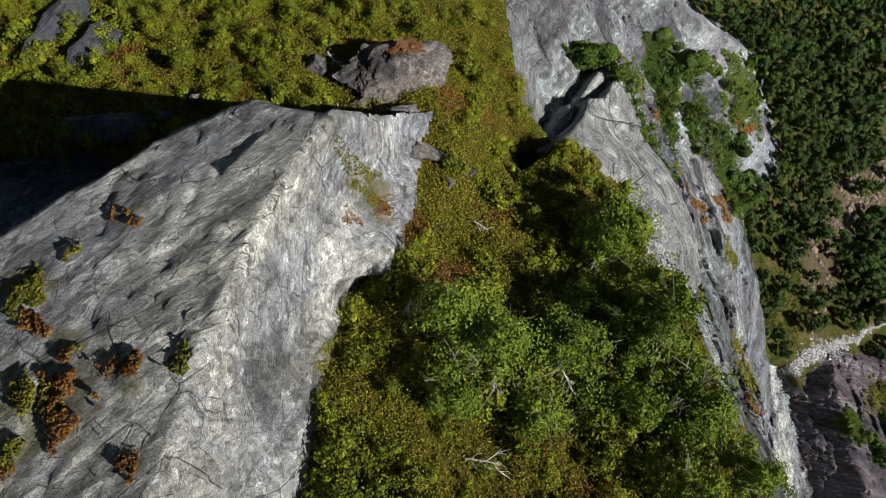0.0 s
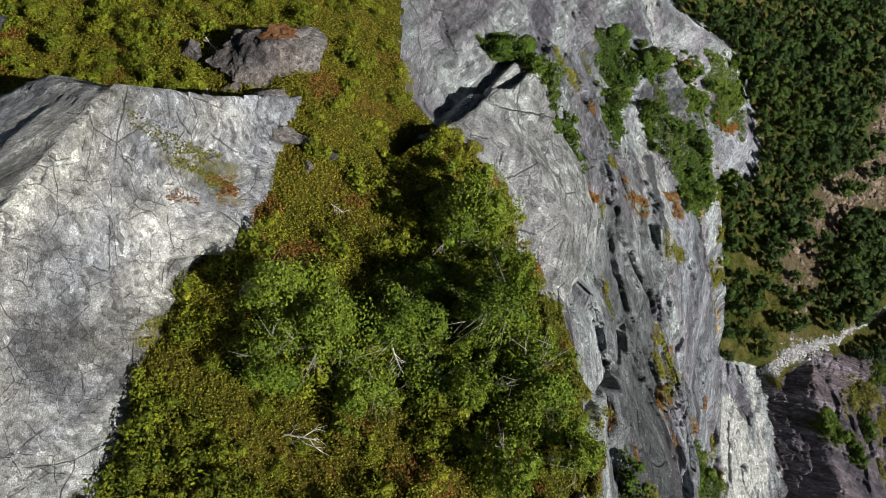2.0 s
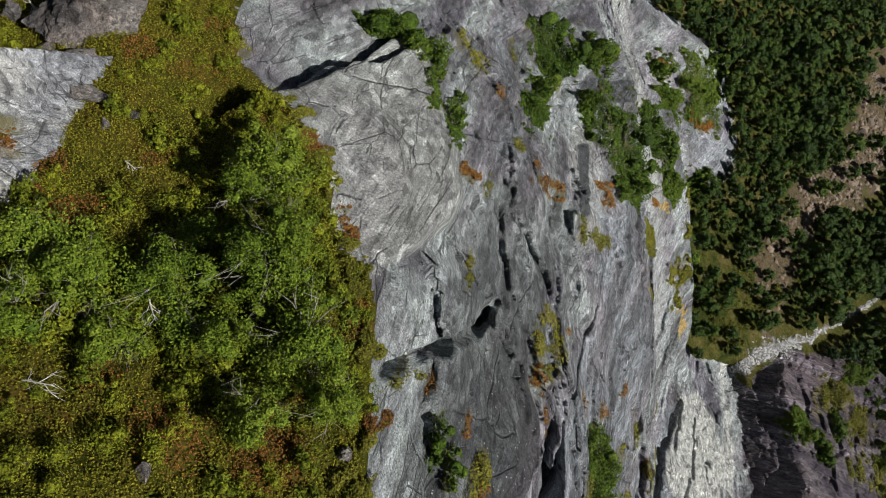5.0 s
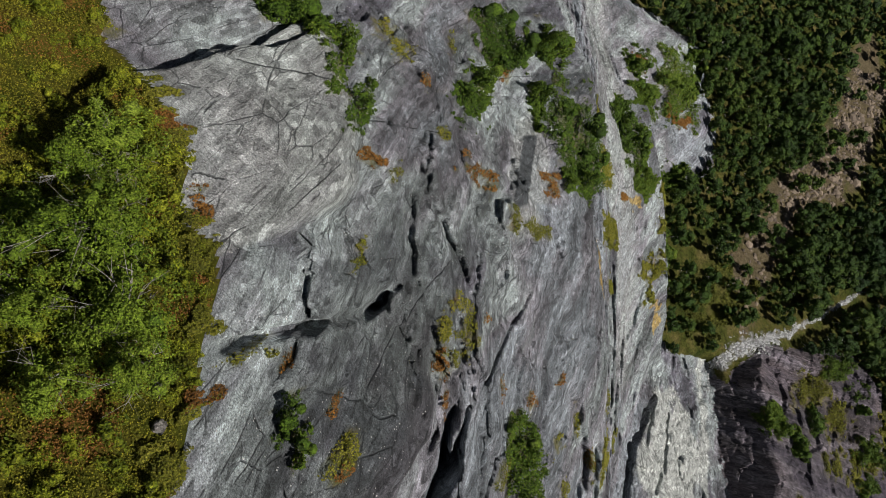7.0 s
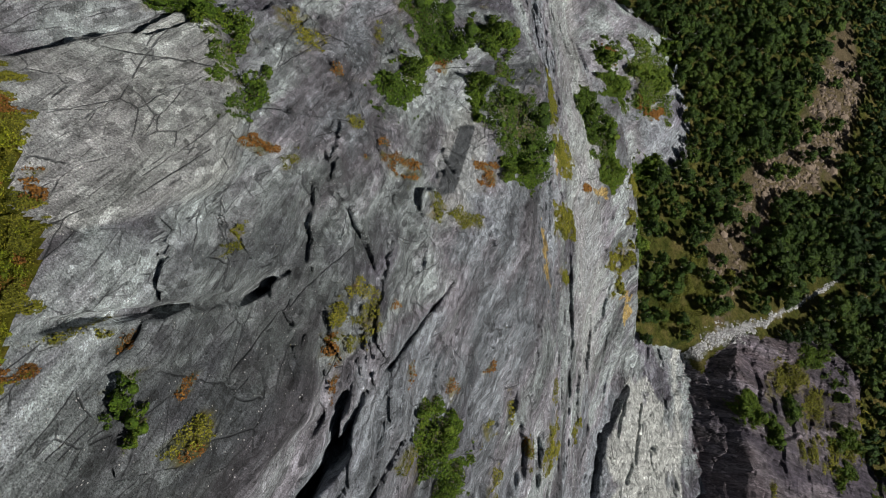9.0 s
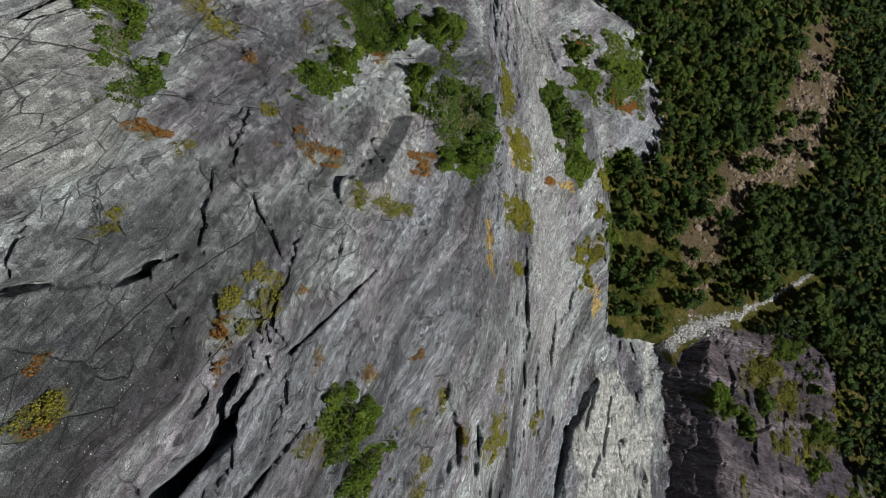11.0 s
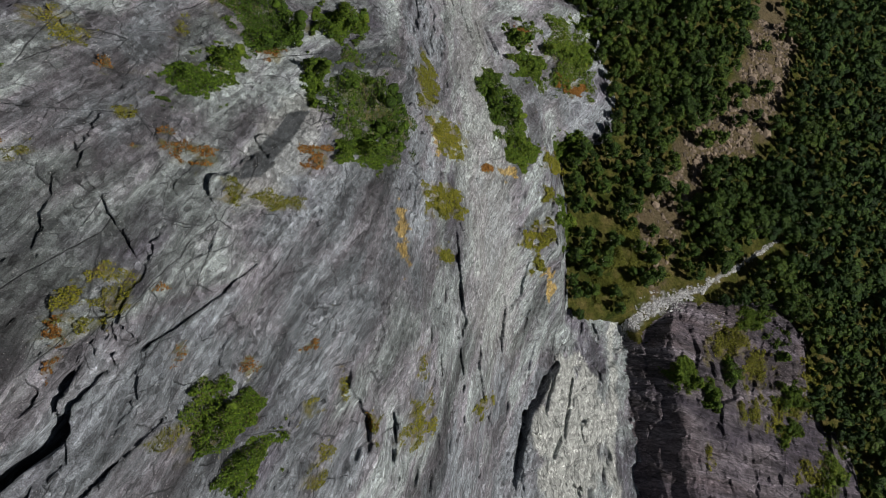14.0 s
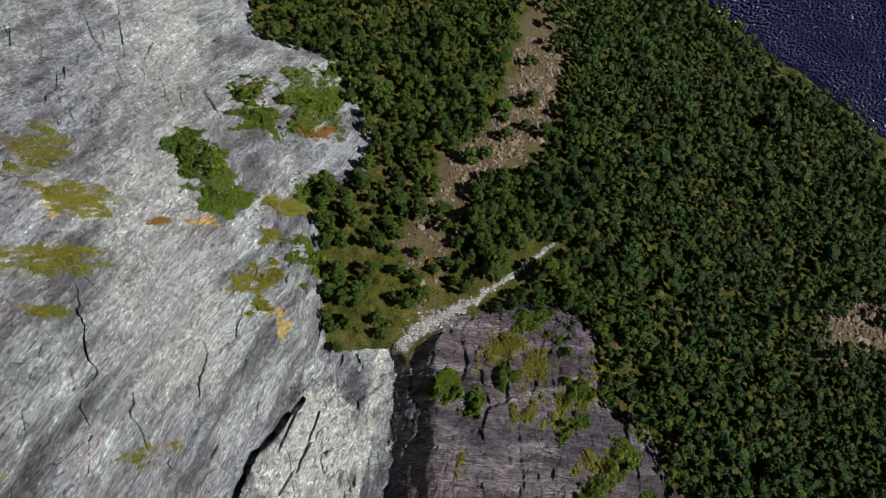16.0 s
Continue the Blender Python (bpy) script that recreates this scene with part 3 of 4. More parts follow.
MOSS_LOW = (
    (19.4, 4.9, 0.88, 1.54), (18.6, 0.2, 0.95, 0.99), (18.5, -3.3, 0.53, 0.72), (26.5, -3.0, 1.21, 0.93), (26.9, -4.9, 1.02, 1.29), (13.6, -8.4, 0.16, 0.64), (16.2, -11.8, 0.39, 1.1), (16.8, -8.9, 0.31, 0.85),
    (21.0, -14.7, 0.23, 0.76), (29.0, 1.4, 1.02, 0.78), (17.6, 0.4, 0.2, 1.27), (4.67, -2.96, 0.19, 0.11), (6.1, -5.1, 0.24, 0.29), (6.0, -1.1, 0.1, 0.21), (6.0, -1.6, 0.1, 0.17), (6.5, 5.3, 0.25, 0.45),
    (5.9, 6.2, 0.3, 0.63), (8.0, -3.3, 0.19, 0.49), (5.0, -3.0, 0.11, 0.08), (8.4, -2.8, 0.24, 0.33), (1.42, 2.93, 0.15, 0.31),
)
RUST = (
    (6.1, 1.2, 0.26, 0.27), (8.9, 1.7, 0.51, 0.67), (9.6, 1.4, 0.44, 0.47), (9.8, -5.5, 0.08, 0.29), (11.1, -6.4, 0.2, 0.43), (12.6, -6.4, 0.43, 0.25), (8.0, -5.0, 0.08, 0.39), (13.0, 1.9, 0.61, 0.73),
    (7.3, 4.5, 0.16, 0.26), (10.7, 7.6, 0.53, 0.6), (35.3, 14.4, 1.94, 1.49), (22.5, 3.3, 0.53, 0.62), (29.5, 20.1, 0.89, 1.49), (14.4, -10.4, 0.29, 0.65), (3.69, -0.34, 0.12, 0.29), (3.81, -0.68, 0.1, 0.16),
    (7.9, -4.1, 0.23, 0.44), (9.3, -3.3, 0.2, 0.17), (6.2, -5.3, 0.19, 0.19), (5.2, -3.2, 0.08, 0.17), (5.9, -4.2, 0.08, 0.23),
)
SPUR_SHRUBS = ((41.4, -17.8, 1.7, 1.4), (44.1, -20.4, 1.5, 1.2), (55.9, -17.3, 1.7, 2.1), (55.8, -23.0, 2.2, 1.7), (58.3, -30.6, 3.0, 1.6), (52.9, -14.3, 3.0, 1.1), (52.6, -31.8, 2.9, 0.8), (47.8, -19.0, 1.7, 1.3), (57.6, -35.7, 2.4, 1.3), (53.7, -26.3, 1.8, 0.9))
SPUR_MOSS = ((49.1, -16.4, 3.0, 2.8), (51.6, -20.1, 3.0, 2.2), (55.9, -24.8, 3.0, 2.0), (51.7, -25.2, 1.8, 1.2), (55.0, -30.4, 2.8, 1.4), (41.2, -24.9, 0.6, 1.2), (59.3, -21.4, 2.2, 1.6), (49.3, -23.3, 3.0, 1.2))
OUTCROP_MOSS = ((-3.99, -0.48, 0.35, 0.32), (-3.5, -1.2, 0.55, 0.4), (-3.1, -1.1, 0.4, 0.35), (-2.6, -0.95, 0.4, 0.18), (-3.7, -1.6, 0.5, 0.5), (-2.35, -1.58, 0.2, 0.18), (-3.04, 0.36, 0.26, 0.14), (-0.92, 0.75, 0.2, 0.4), (-1.4, -1.45, 0.17, 0.38))
STREAM_X, STREAM_Y = (36.3, 37.5, 39.8, 47.5, 53.3, 60.6), (-15.5, -13.4, -11.9, -10.4, -8.6, -6.0)
SCREE_X, SCREE_Y = (40.0, 43.3, 49.6, 56.0, 63.0, 69.0, 72.0), (-7.5, -4.2, 4.2, 9.0, 13.7, 22.4, 27.0)


def rag(x, y, f=1.6):
    return 0.45 * fbm(x * f, y * f, 0, 4, 71, 0.6)


def spread(x, y, patches):
    """The highest blob of the patches at x, y, with a ragged rim."""
    out = np.full(np.shape(x), -9.0)
    for cx, cy, a, b in patches:
        near = (np.abs(x - cx) < 2.2 * a) & (np.abs(y - cy) < 2.2 * b)
        if near.any():
            out[near] = np.maximum(out[near], blob(x[near], y[near], cx, cy, a, b, 0) + 1.5 * rag(x[near], y[near], 0.9 / min(a, b) + 0.3) - 0.1)
    return out


def stream_gap(x, y):
    """Distance across to the stream, in half widths."""
    return np.where((x > 35.8) & (x < 61.5), np.abs(y - np.interp(x, STREAM_X, STREAM_Y)) / np.interp(x, (36, 40, 44, 48, 61), (0.6, 1.0, 0.9, 0.45, 0.22)), 9.0)


def scree_gap(x, y):
    main = np.abs(y - np.interp(x, SCREE_X, SCREE_Y)) / np.interp(x, (40, 46, 52, 60, 66, 73), (3.4, 3.2, 2.8, 4.0, 5.4, 5.0))
    main = np.where((x > 41) & (x < 73.5), main, 9.0)
    return np.minimum(main, 1.2 - blob(x, y, 101, -30.0, 9.5, 4.6, -12))


ALL_PATCHES = SHRUBS + SHRUBS_LOW + MOSS + MOSS_LOW + RUST
VX, VY, VZ = verts.T
ATTRS = {}
ATTRS["moss"] = 0.75 * step(spread(VX, VY, ALL_PATCHES + SPUR_SHRUBS + SPUR_MOSS + OUTCROP_MOSS) + 0.5 * rag(VX, VY, 2.5), -0.1, 0.5)
ATTRS["pale"] = np.clip(
    1.4 * step(blob(VX, VY, 28.3, -20.0, 4.3, 6.2, -20) + 0.6 * rag(VX, VY, 0.8), 0.0, 0.25)
    + 0.5 * step(1 - np.abs(VX - 22.6 - 0.03 * VY + 1.2 * rag(VX, VY, 0.2)) / 3.0, 0.0, 0.7) * step(VY, -15, -9)
    + 1.2 * step(0.7 - np.abs(VX - np.interp(VY, (-24, -19.7, -14, -11.9), (31.5, 33.4, 35.4, 37.3))) + 0.6 * rag(VX, VY), 0.0, 0.4) * step(-VY, 11.0, 13.0)
    + 0.75 * step(pillar(VX, VY), 0.0, 0.1)
    + 0.12 * step(blob(VX, VY, 28.0, 10.5, 8.0, 9.5, 0) + rag(VX, VY, 0.7), 0.1, 0.6)
    + 0.6 * step(blob(VX, VY, 11.8, 2.6, 1.25, 3.2, -12) + 0.3 * rag(VX, VY), 0.0, 0.2), 0, 1.3)
# first tile: shade of a facet turned from the sun, put into the colour
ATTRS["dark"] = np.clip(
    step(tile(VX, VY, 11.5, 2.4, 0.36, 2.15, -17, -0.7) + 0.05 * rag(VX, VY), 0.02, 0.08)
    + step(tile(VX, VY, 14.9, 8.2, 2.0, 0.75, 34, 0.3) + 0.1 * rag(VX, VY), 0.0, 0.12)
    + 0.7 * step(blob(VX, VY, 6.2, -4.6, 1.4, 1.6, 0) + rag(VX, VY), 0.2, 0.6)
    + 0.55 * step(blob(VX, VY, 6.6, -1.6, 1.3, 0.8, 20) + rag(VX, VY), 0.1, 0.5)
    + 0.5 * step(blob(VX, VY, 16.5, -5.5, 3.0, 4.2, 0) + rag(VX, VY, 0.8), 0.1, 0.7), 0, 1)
ATTRS["ochre"] = np.clip(step(spread(VX, VY, ((16.3, -2.2, 0.33, 1.85), (28.2, -7.4, 0.8, 1.4), (24.8, 3.1, 1.0, 0.6), (18.6, 4.9, 0.23, 1.3))), 0.0, 0.3), 0, 1)
ATTRS["gravel"] = np.clip(step(0.95 - stream_gap(VX, VY) + 1.6 * rag(VX, VY), 0.0, 0.8), 0, 1)
ATTRS["scree"] = np.clip(step(1.6 - scree_gap(VX, VY) + 0.8 * rag(VX, VY, 0.6), 0.0, 0.5), 0, 1)


def mesh_from(name, co, faces, material, smooth=True):
    """A mesh from vertex and face arrays, all faces with the same number of corners."""
    me = bpy.data.meshes.new(name)
    n, k = faces.shape
    me.vertices.add(len(co))
    me.vertices.foreach_set("co", np.asarray(co, np.float32).ravel())
    me.loops.add(n * k)
    me.loops.foreach_set("vertex_index", faces.astype(np.int32).ravel())
    me.polygons.add(n)
    me.polygons.foreach_set("loop_start", np.arange(0, n * k, k, dtype=np.int32))
    me.polygons.foreach_set("loop_total", np.full(n, k, np.int32))
    me.polygons.foreach_set("use_smooth", np.full(n, smooth))
    me.update(calc_edges=True)
    me.materials.append(material)
    return me


def terrain_piece(name, kind, material, label, category, smooth=True):
    faces = quads[face_kind == kind]
    used, inv = np.unique(faces, return_inverse=True)
    me = mesh_from(name, verts[used], inv.reshape(-1, 4), material, smooth)
    for key, values in ATTRS.items():
        me.attributes.new(key, "FLOAT", "POINT").data.foreach_set("value", values[used].astype(np.float32))
    return tagged(new(name, me), label, category, "", "structure")


terrain_piece("ground_heath", 0, M_UPPER, "steep heath slope with moss and red-brown dwarf shrubs", "ground")
terrain_piece("rock_outcrop", 1, M_OUTCROP, "grey rock outcrop with a bright steep side", "rock")
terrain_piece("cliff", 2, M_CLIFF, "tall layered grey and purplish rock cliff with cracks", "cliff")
terrain_piece("buttress", 3, M_BUTTRESS, "dark brown rock buttress below the cliff", "cliff", False)
terrain_piece("ground_valley", 4, M_VALLEY, "wooded slope of moss, scree and grass above the fjord", "ground")

bm = bmesh.new()
bmesh.ops.create_grid(bm, x_segments=2, y_segments=2, size=2400)
me = bpy.data.meshes.new("water")
bm.to_mesh(me)
bm.free()
me.materials.append(M_WATER)
water = tagged(new("water", me), "dark blue fjord water with sun glitter", "water", "", "structure")


def ground(x, y):
    return float(terrain(np.array([x]), np.array([y]))[0][0])


def part(name, me, parent):
    ob = new(name, me)
    ob.parent = parent
    return ob


# ---- rocks ----
def rock_mesh(name, rng, size, material, cuts=14, detail=5, rough=0.05):
    """A worn angular rock: a ball cut by random planes, then chipped and roughened."""
    bm = bmesh.new()
    bmesh.ops.create_icosphere(bm, subdivisions=detail, radius=1)
    co = np.array([v.co for v in bm.verts])
    for _ in range(cuts):
        n = rng.normal(size=3)
        n /= np.linalg.norm(n)
        over = np.maximum(co @ n - rng.uniform(0.4, 0.8), 0)
        co -= over[:, None] * n
    off = rng.uniform(0, 50, 3)
    p = co * 1.7 + off
    r, u, v, e = cells(p[:, 0] * 1.3 + 0.4 * p[:, 2], p[:, 1] * 2.0 - 0.5 * p[:, 2], 92)
    chips = 0.10 * r[0] + 0.22 * (r[1] * u + r[2] * v) - 0.07 * np.exp(-((e / 0.06) ** 2))
    co *= 1 + (rough * 20 * 0.45 * chips + rough * 1.6 * fbm(p[:, 0] * 1.8, p[:, 1] * 1.8, p[:, 2] * 1.8, 5, 91, 0.6))[:, None]
    for vert, c in zip(bm.verts, co * size):
        vert.co = c
    me = bpy.data.meshes.new(name)
    bm.to_mesh(me)
    bm.free()
    me.polygons.foreach_set("use_smooth", np.full(len(me.polygons), False))
    me.materials.append(material)
    return me


rng = np.random.default_rng(11)


def rock(name, x, y, size, turn, lift, label, material=None, detail=4, tilt=(0, 0)):
    ob = new(name, rock_mesh(name, rng, np.array(size), material or M_BOULDER, detail=detail))
    ob.matrix_basis = pose(x, y, ground(x, y) + lift, tilt[0], tilt[1], turn)
    return tagged(ob, label, "rock", "rocks of the heath")


big = new("boulder")
big.matrix_basis = pose(-0.79, 3.08, ground(-0.79, 3.08) + 0.34, -14, 22, 14)
tagged(big, "large weathered grey boulder with a mossy brown top on the heath", "boulder", "rocks of the heath")
part("block", rock_mesh("block", rng, np.array((1.28, 1.12, 0.8)), M_BOULDER, 16, 6, 0.06), big)
moss_cap = part("moss", rock_mesh("moss", rng, np.array((0.38, 0.24, 0.1)), M_RUSTMOSS, 6, 4, 0.12), big)
moss_cap.matrix_basis = pose(0.22, 0.12, 0.36, -10, 10, 10)
tagged(moss_cap, "brown moss cap")
rock("rock", -2.2, 3.2, (0.33, 0.24, 0.25), 30, 0.1, "small dark grey rock beside the large boulder")
rock("rock", -0.6, 2.25, (0.34, 0.2, 0.2), -10, 0.06, "flat brown rock wedged below the large boulder")
rock("rock", -1.35, 2.45, (0.22, 0.14, 0.15), 20, 0.05, "small flat rock under the large boulder")
rock("rock", -3.95, 2.5, (0.26, 0.15, 0.15), 5, 0.15, "small grey rock in the heath")
rock("rock", 0.1, -0.72, (0.27, 0.16, 0.15), -15, 0.08, "small pale grey stone among the shrubs")
rock("rock", -0.38, -0.82, (0.2, 0.2, 0.16), 40, 0.06, "small pale grey stone among the shrubs")
rock("rock", -0.15, -0.66, (0.13, 0.1, 0.1), 70, 0.06, "small pale grey stone among the shrubs")
rock("rock", 0.7, -1.78, (0.14, 0.34, 0.18), 15, 0.1, "grey stone half sunk in the shrubs")
rock("rock", 0.1, 1.02, (0.09, 0.15, 0.1), 10, 0.05, "small pale grey stone in the heath")
rock("rock", 0.35, 1.22, (0.18, 0.08, 0.08), -5, 0.04, "small pale grey stone in the heath")
rock("rock", 1.9, -3.55, (0.14, 0.2, 0.12), -25, 0.06, "small pale grey stone in the heath")
rock("rock", 4.1, -3.7, (0.16, 0.12, 0.12), 20, 0.08, "small pale grey stone at the cliff edge")
rock("rock_slab", -7.0, 3.9, (0.65, 1.4, 0.3), -35, 0.0, "smooth rock slab in the heath, its shade painted in bluish grey", M_SHADED_SLAB, tilt=(-28, 24))
rock("rock_slab", -6.1, 3.55, (0.52, 0.75, 0.3), -35, 0.0, "smooth rock slab in the heath, its shade painted in bluish grey", M_SHADED_SLAB, tilt=(-28, 24))
rock("rock_slab", -5.1, 2.0, (1.5, 0.3, 0.35), 6, 0.0, "long dark grey rock ledge behind the outcrop", M_SHADED_SLAB, tilt=(-20, 20))
rock("rock_slab", -5.4, 1.1, (0.5, 0.22, 0.3), 25, 0.35, "pale grey slab in the shade of the outcrop", tilt=(-10, 10))
rock("rock_slab", -2.9, 2.1, (0.75, 0.22, 0.3), 12, 0.05, "dark grey rock ledge at the end of the outcrop", M_SHADED_SLAB, tilt=(-20, 15))
rock("rock_slab", -0.25, 1.5, (0.42, 0.2, 0.22), -12, 0.08, "grey cracked rock at the foot of the outcrop", tilt=(-15, 20))
rock("rock_slab", 1.85, 1.75, (0.42, 0.16, 0.3), 40, 0.3, "dark shaded rock block at the cliff edge", tilt=(0, 20))


def stones(name, n, pick, sizes, material, label, category, seed):
    """Loose stones lying on the ground, joined."""
    r = np.random.default_rng(seed)
    shapes = []
    for k in range(6):
        bm = bmesh.new()
        bmesh.ops.create_icosphere(bm, subdivisions=1, radius=1)
        c = np.array([v.co for v in bm.verts])
        c *= r.uniform(0.6, 1.1, (len(c), 1))
        shapes.append((c, np.array([[v.index for v in f.verts] for f in bm.faces])))
        bm.free()
    xs, ys = pick(r, n)
    zs, kd = terrain(xs, ys)
    co, fa, base = [], [], 0
    for x, y, z in zip(xs, ys, zs):
        c, f = shapes[int(r.integers(6))]
        a, s = r.uniform(0, 6.28), r.uniform(*sizes) * (1 + 1.2 * (r.uniform() > 0.93))
        m = np.array([[math.cos(a), math.sin(a), 0], [-math.sin(a), math.cos(a), 0], [0, 0, 1]]) * s
        co.append((c * [1, 0.75, 0.6]) @ m + [x, y, z + 0.1 * s])
        fa.append(f + base)
        base += len(c)
    return tagged(new(name, mesh_from(name, np.concatenate(co), np.concatenate(fa), material, False)), label, category, "", "stuff")


def by_mask(x0, x1, y0, y1, test):
    def pick(r, n):
        x, y = r.uniform(x0, x1, n), r.uniform(y0, y1, n)
        ok = test(x, y)
        return x[ok], y[ok]
    return pick


stones("stream_stones", 30000, by_mask(35.5, 61, -17, -5, lambda x, y: 0.8 - stream_gap(x, y) + 2.0 * rag(x, y, 2.2) > 0), (0.045, 0.12), M_GRAVEL, "pale grey boulders and gravel of a mountain stream bed", "stones", 3)
stones("scree", 22000, by_mask(41, 110, -34, 26, lambda x, y: (1.3 - scree_gap(x, y) + 0.7 * rag(x, y, 0.6) > 0.12) & ((x > 50) | (rag(x, y, 2.0) > 0.06))), (0.12, 0.42), M_SCREE, "brown scree stones among the trees", "stones", 4)

# ---- plants ----
def leaf_quads(rng, centres, outward, size, spread=1.0):
    """Small leaf-shaped quads at the centres, loosely facing outward."""
    n = len(centres)
    nrm = outward + spread * rng.normal(size=(n, 3))
    nrm /= np.linalg.norm(nrm, axis=1, keepdims=True)
    t = np.cross(nrm, rng.normal(size=(n, 3)))
    t /= np.linalg.norm(t, axis=1, keepdims=True)
    b = np.cross(nrm, t)
    s = size * rng.uniform(0.6, 1.3, (n, 1))
    co = np.stack([centres - t * s, centres - b * s * 0.55 + t * s * 0.1, centres + t * s, centres + b * s * 0.55 + t * s * 0.1], 1)
    return co.reshape(-1, 3), np.arange(4 * n).reshape(n, 4)


BALL = bmesh.new()
bmesh.ops.create_cube(BALL, size=2)
bmesh.ops.subdivide_edges(BALL, edges=BALL.edges[:], cuts=1, use_grid_fill=True)
BALL_CO, BALL_FA = np.array([v.co.normalized() for v in BALL.verts]), np.array([[v.index for v in f.verts] for f in BALL.faces])
BALL.free()


def crown_cloud(rng, height, radius, clumps, leaves, size, low=0.25, lumps=0, lump_size=(0.26, 0.42)):
    """Leaves of an uneven crown of clumps, centred over the origin; the largest clumps have dense hearts."""
    pts, out, hearts = [], [], []
    for k in range(clumps):
        a, h = rng.uniform(0, 2 * np.pi), rng.uniform(low, 1.0)
        r = radius * np.sqrt(rng.uniform(0, 1)) * (1.05 - 0.75 * max(0, h - 0.35) / 0.65)
        c = np.array([r * np.cos(a), r * np.sin(a), height * h])
        cr = radius * rng.uniform(*lump_size)
        d = rng.normal(size=(leaves, 3))
        d /= np.linalg.norm(d, axis=1, keepdims=True)
        d[:, 2] = np.abs(d[:, 2]) * 0.9 - 0.15
        pts.append(c + d * cr * rng.uniform(0.75, 1.12, (leaves, 1)))
        out.append(d + [0, 0, 0.3])
        if k < lumps:
            hearts.append(c + BALL_CO * cr * 0.66 * rng.uniform(0.6, 1.25, (len(BALL_CO), 1)))
    co, fa = leaf_quads(rng, np.concatenate(pts), np.concatenate(out), size, 0.5)
    hf = [BALL_FA + len(co) + k * len(BALL_CO) for k in range(len(hearts))]
    return (np.concatenate([co] + hearts), np.concatenate([fa] + hf))


def tree_crown(rng, height, radius, lumps, leaves, size):
    """An uneven crown of separate leafy lumps with gaps between them, widest below the middle."""
    pts, out, hearts = [], [], []
    lean = rng.normal(size=2) * 0.12 * radius
    for k in range(lumps):
        h = 0.34 + 0.66 * (k + rng.uniform(0, 1)) / lumps
        a = 2.4 * k + rng.uniform(-0.6, 0.6)
        r = radius * (0.78 * math.sqrt(max(0.0, 1.02 - h)) + 0.08) * rng.uniform(0.75, 1.25)
        c = np.array([r * math.cos(a) + lean[0] * h, r * math.sin(a) + lean[1] * h, height * (h - 0.12)])
        cr = radius * rng.uniform(0.28, 0.52)
        squash = np.array([rng.uniform(0.8, 1.25), rng.uniform(0.8, 1.25), rng.uniform(0.7, 1.1)])
        d = rng.normal(size=(leaves, 3))
        d /= np.linalg.norm(d, axis=1, keepdims=True)
        d[:, 2] = np.where(d[:, 2] < -0.35, -d[:, 2], d[:, 2])
        pts.append(c + d * squash * cr * rng.uniform(0.6, 1.22, (leaves, 1)))
        out.append(d)
        hearts.append(c + BALL_CO * squash * cr * 0.82 * rng.uniform(0.6, 1.2, (len(BALL_CO), 1)))
    co, fa = leaf_quads(rng, np.concatenate(pts), np.concatenate(out), size, 0.55)
    hf = [BALL_FA + len(co) + k * len(BALL_CO) for k in range(len(hearts))]
    return np.concatenate([co] + hearts), np.concatenate([fa] + hf)


def tubes(paths, sides=5):
    """Tapered tubes along paths of (points, first radius, last radius)."""
    co, fa = [], []
    for path, r0, r1 in paths:
        base = len(co)
        for k, p in enumerate(path):
            r = r0 + (r1 - r0) * k / (len(path) - 1)
            for j in range(sides):
                t = 2 * math.pi * j / sides
                co.append((p[0] + r * math.cos(t), p[1] + r * math.sin(t), p[2] + 0.4 * r * math.sin(t)))
        for k in range(len(path) - 1):
            for j in range(sides):
                q = base + sides * k
                fa.append((q + j, q + (j + 1) % sides, q + sides + (j + 1) % sides, q + sides + j))
    return np.array(co), np.array(fa)


def trunk_paths(rng, height, radius, limbs=4, reach=(0.2, 0.35)):
    """A bent trunk with forking limbs."""
    bend = rng.normal(size=2) * 0.08 * height
    spine = [np.array([bend[0] * s * s, bend[1] * s * s, height * s * 0.92 - 0.15]) for s in np.linspace(0, 1, 6)]
    out = [(spine, radius, radius * 0.25)]
    for k in range(limbs):
        s = spine[1 + k % 4]
        a = rng.uniform(0, 6.28)
        e = s + np.array([math.cos(a), math.sin(a), 0.8]) * height * rng.uniform(*reach)
        mid = (s + e) / 2 + rng.normal(size=3) * 0.03 * height
        out.append(([s, mid, e], radius * 0.5, radius * 0.12))
        for _ in range(2):
            out.append(([mid, (mid + e) / 2 + rng.normal(size=3) * 0.05 * height, e + rng.normal(size=3) * 0.12 * height], radius * 0.3, radius * 0.08))
    return out


rng = np.random.default_rng(5)
TREES = []
for k in range(9):
    h = rng.uniform(3.4, 5.4)
    lc, lf = tree_crown(rng, h, h * rng.uniform(0.26, 0.36), 12, 40, 0.11)
    tc, tf = tubes(trunk_paths(rng, h * 0.8, 0.06, 3, (0.1, 0.2)))
    fc, ff = tree_crown(rng, h, h * 0.32, 7, 15, 0.17)
    TREES.append((mesh_from("crown", lc, lf, M_BIRCH, False), mesh_from("trunk", tc, tf, M_BARK), fc, ff, mesh_from("crown", lc, lf, M_YOUNG, False)))


def place_tree(k, x, y, z, s, a, young):
    root = new("birch_tree")
    root.matrix_basis = pose(x, y, z - 0.1, 0, 0, a) @ Matrix.Scale(s, 4)
    part("crown", TREES[k][4 if young else 0], root)
    part("trunk", TREES[k][1], root)
    return tagged(root, "young light green birch tree with an uneven crown" if young else "dark green birch tree with an uneven dense crown", "tree", "trees of the slope")


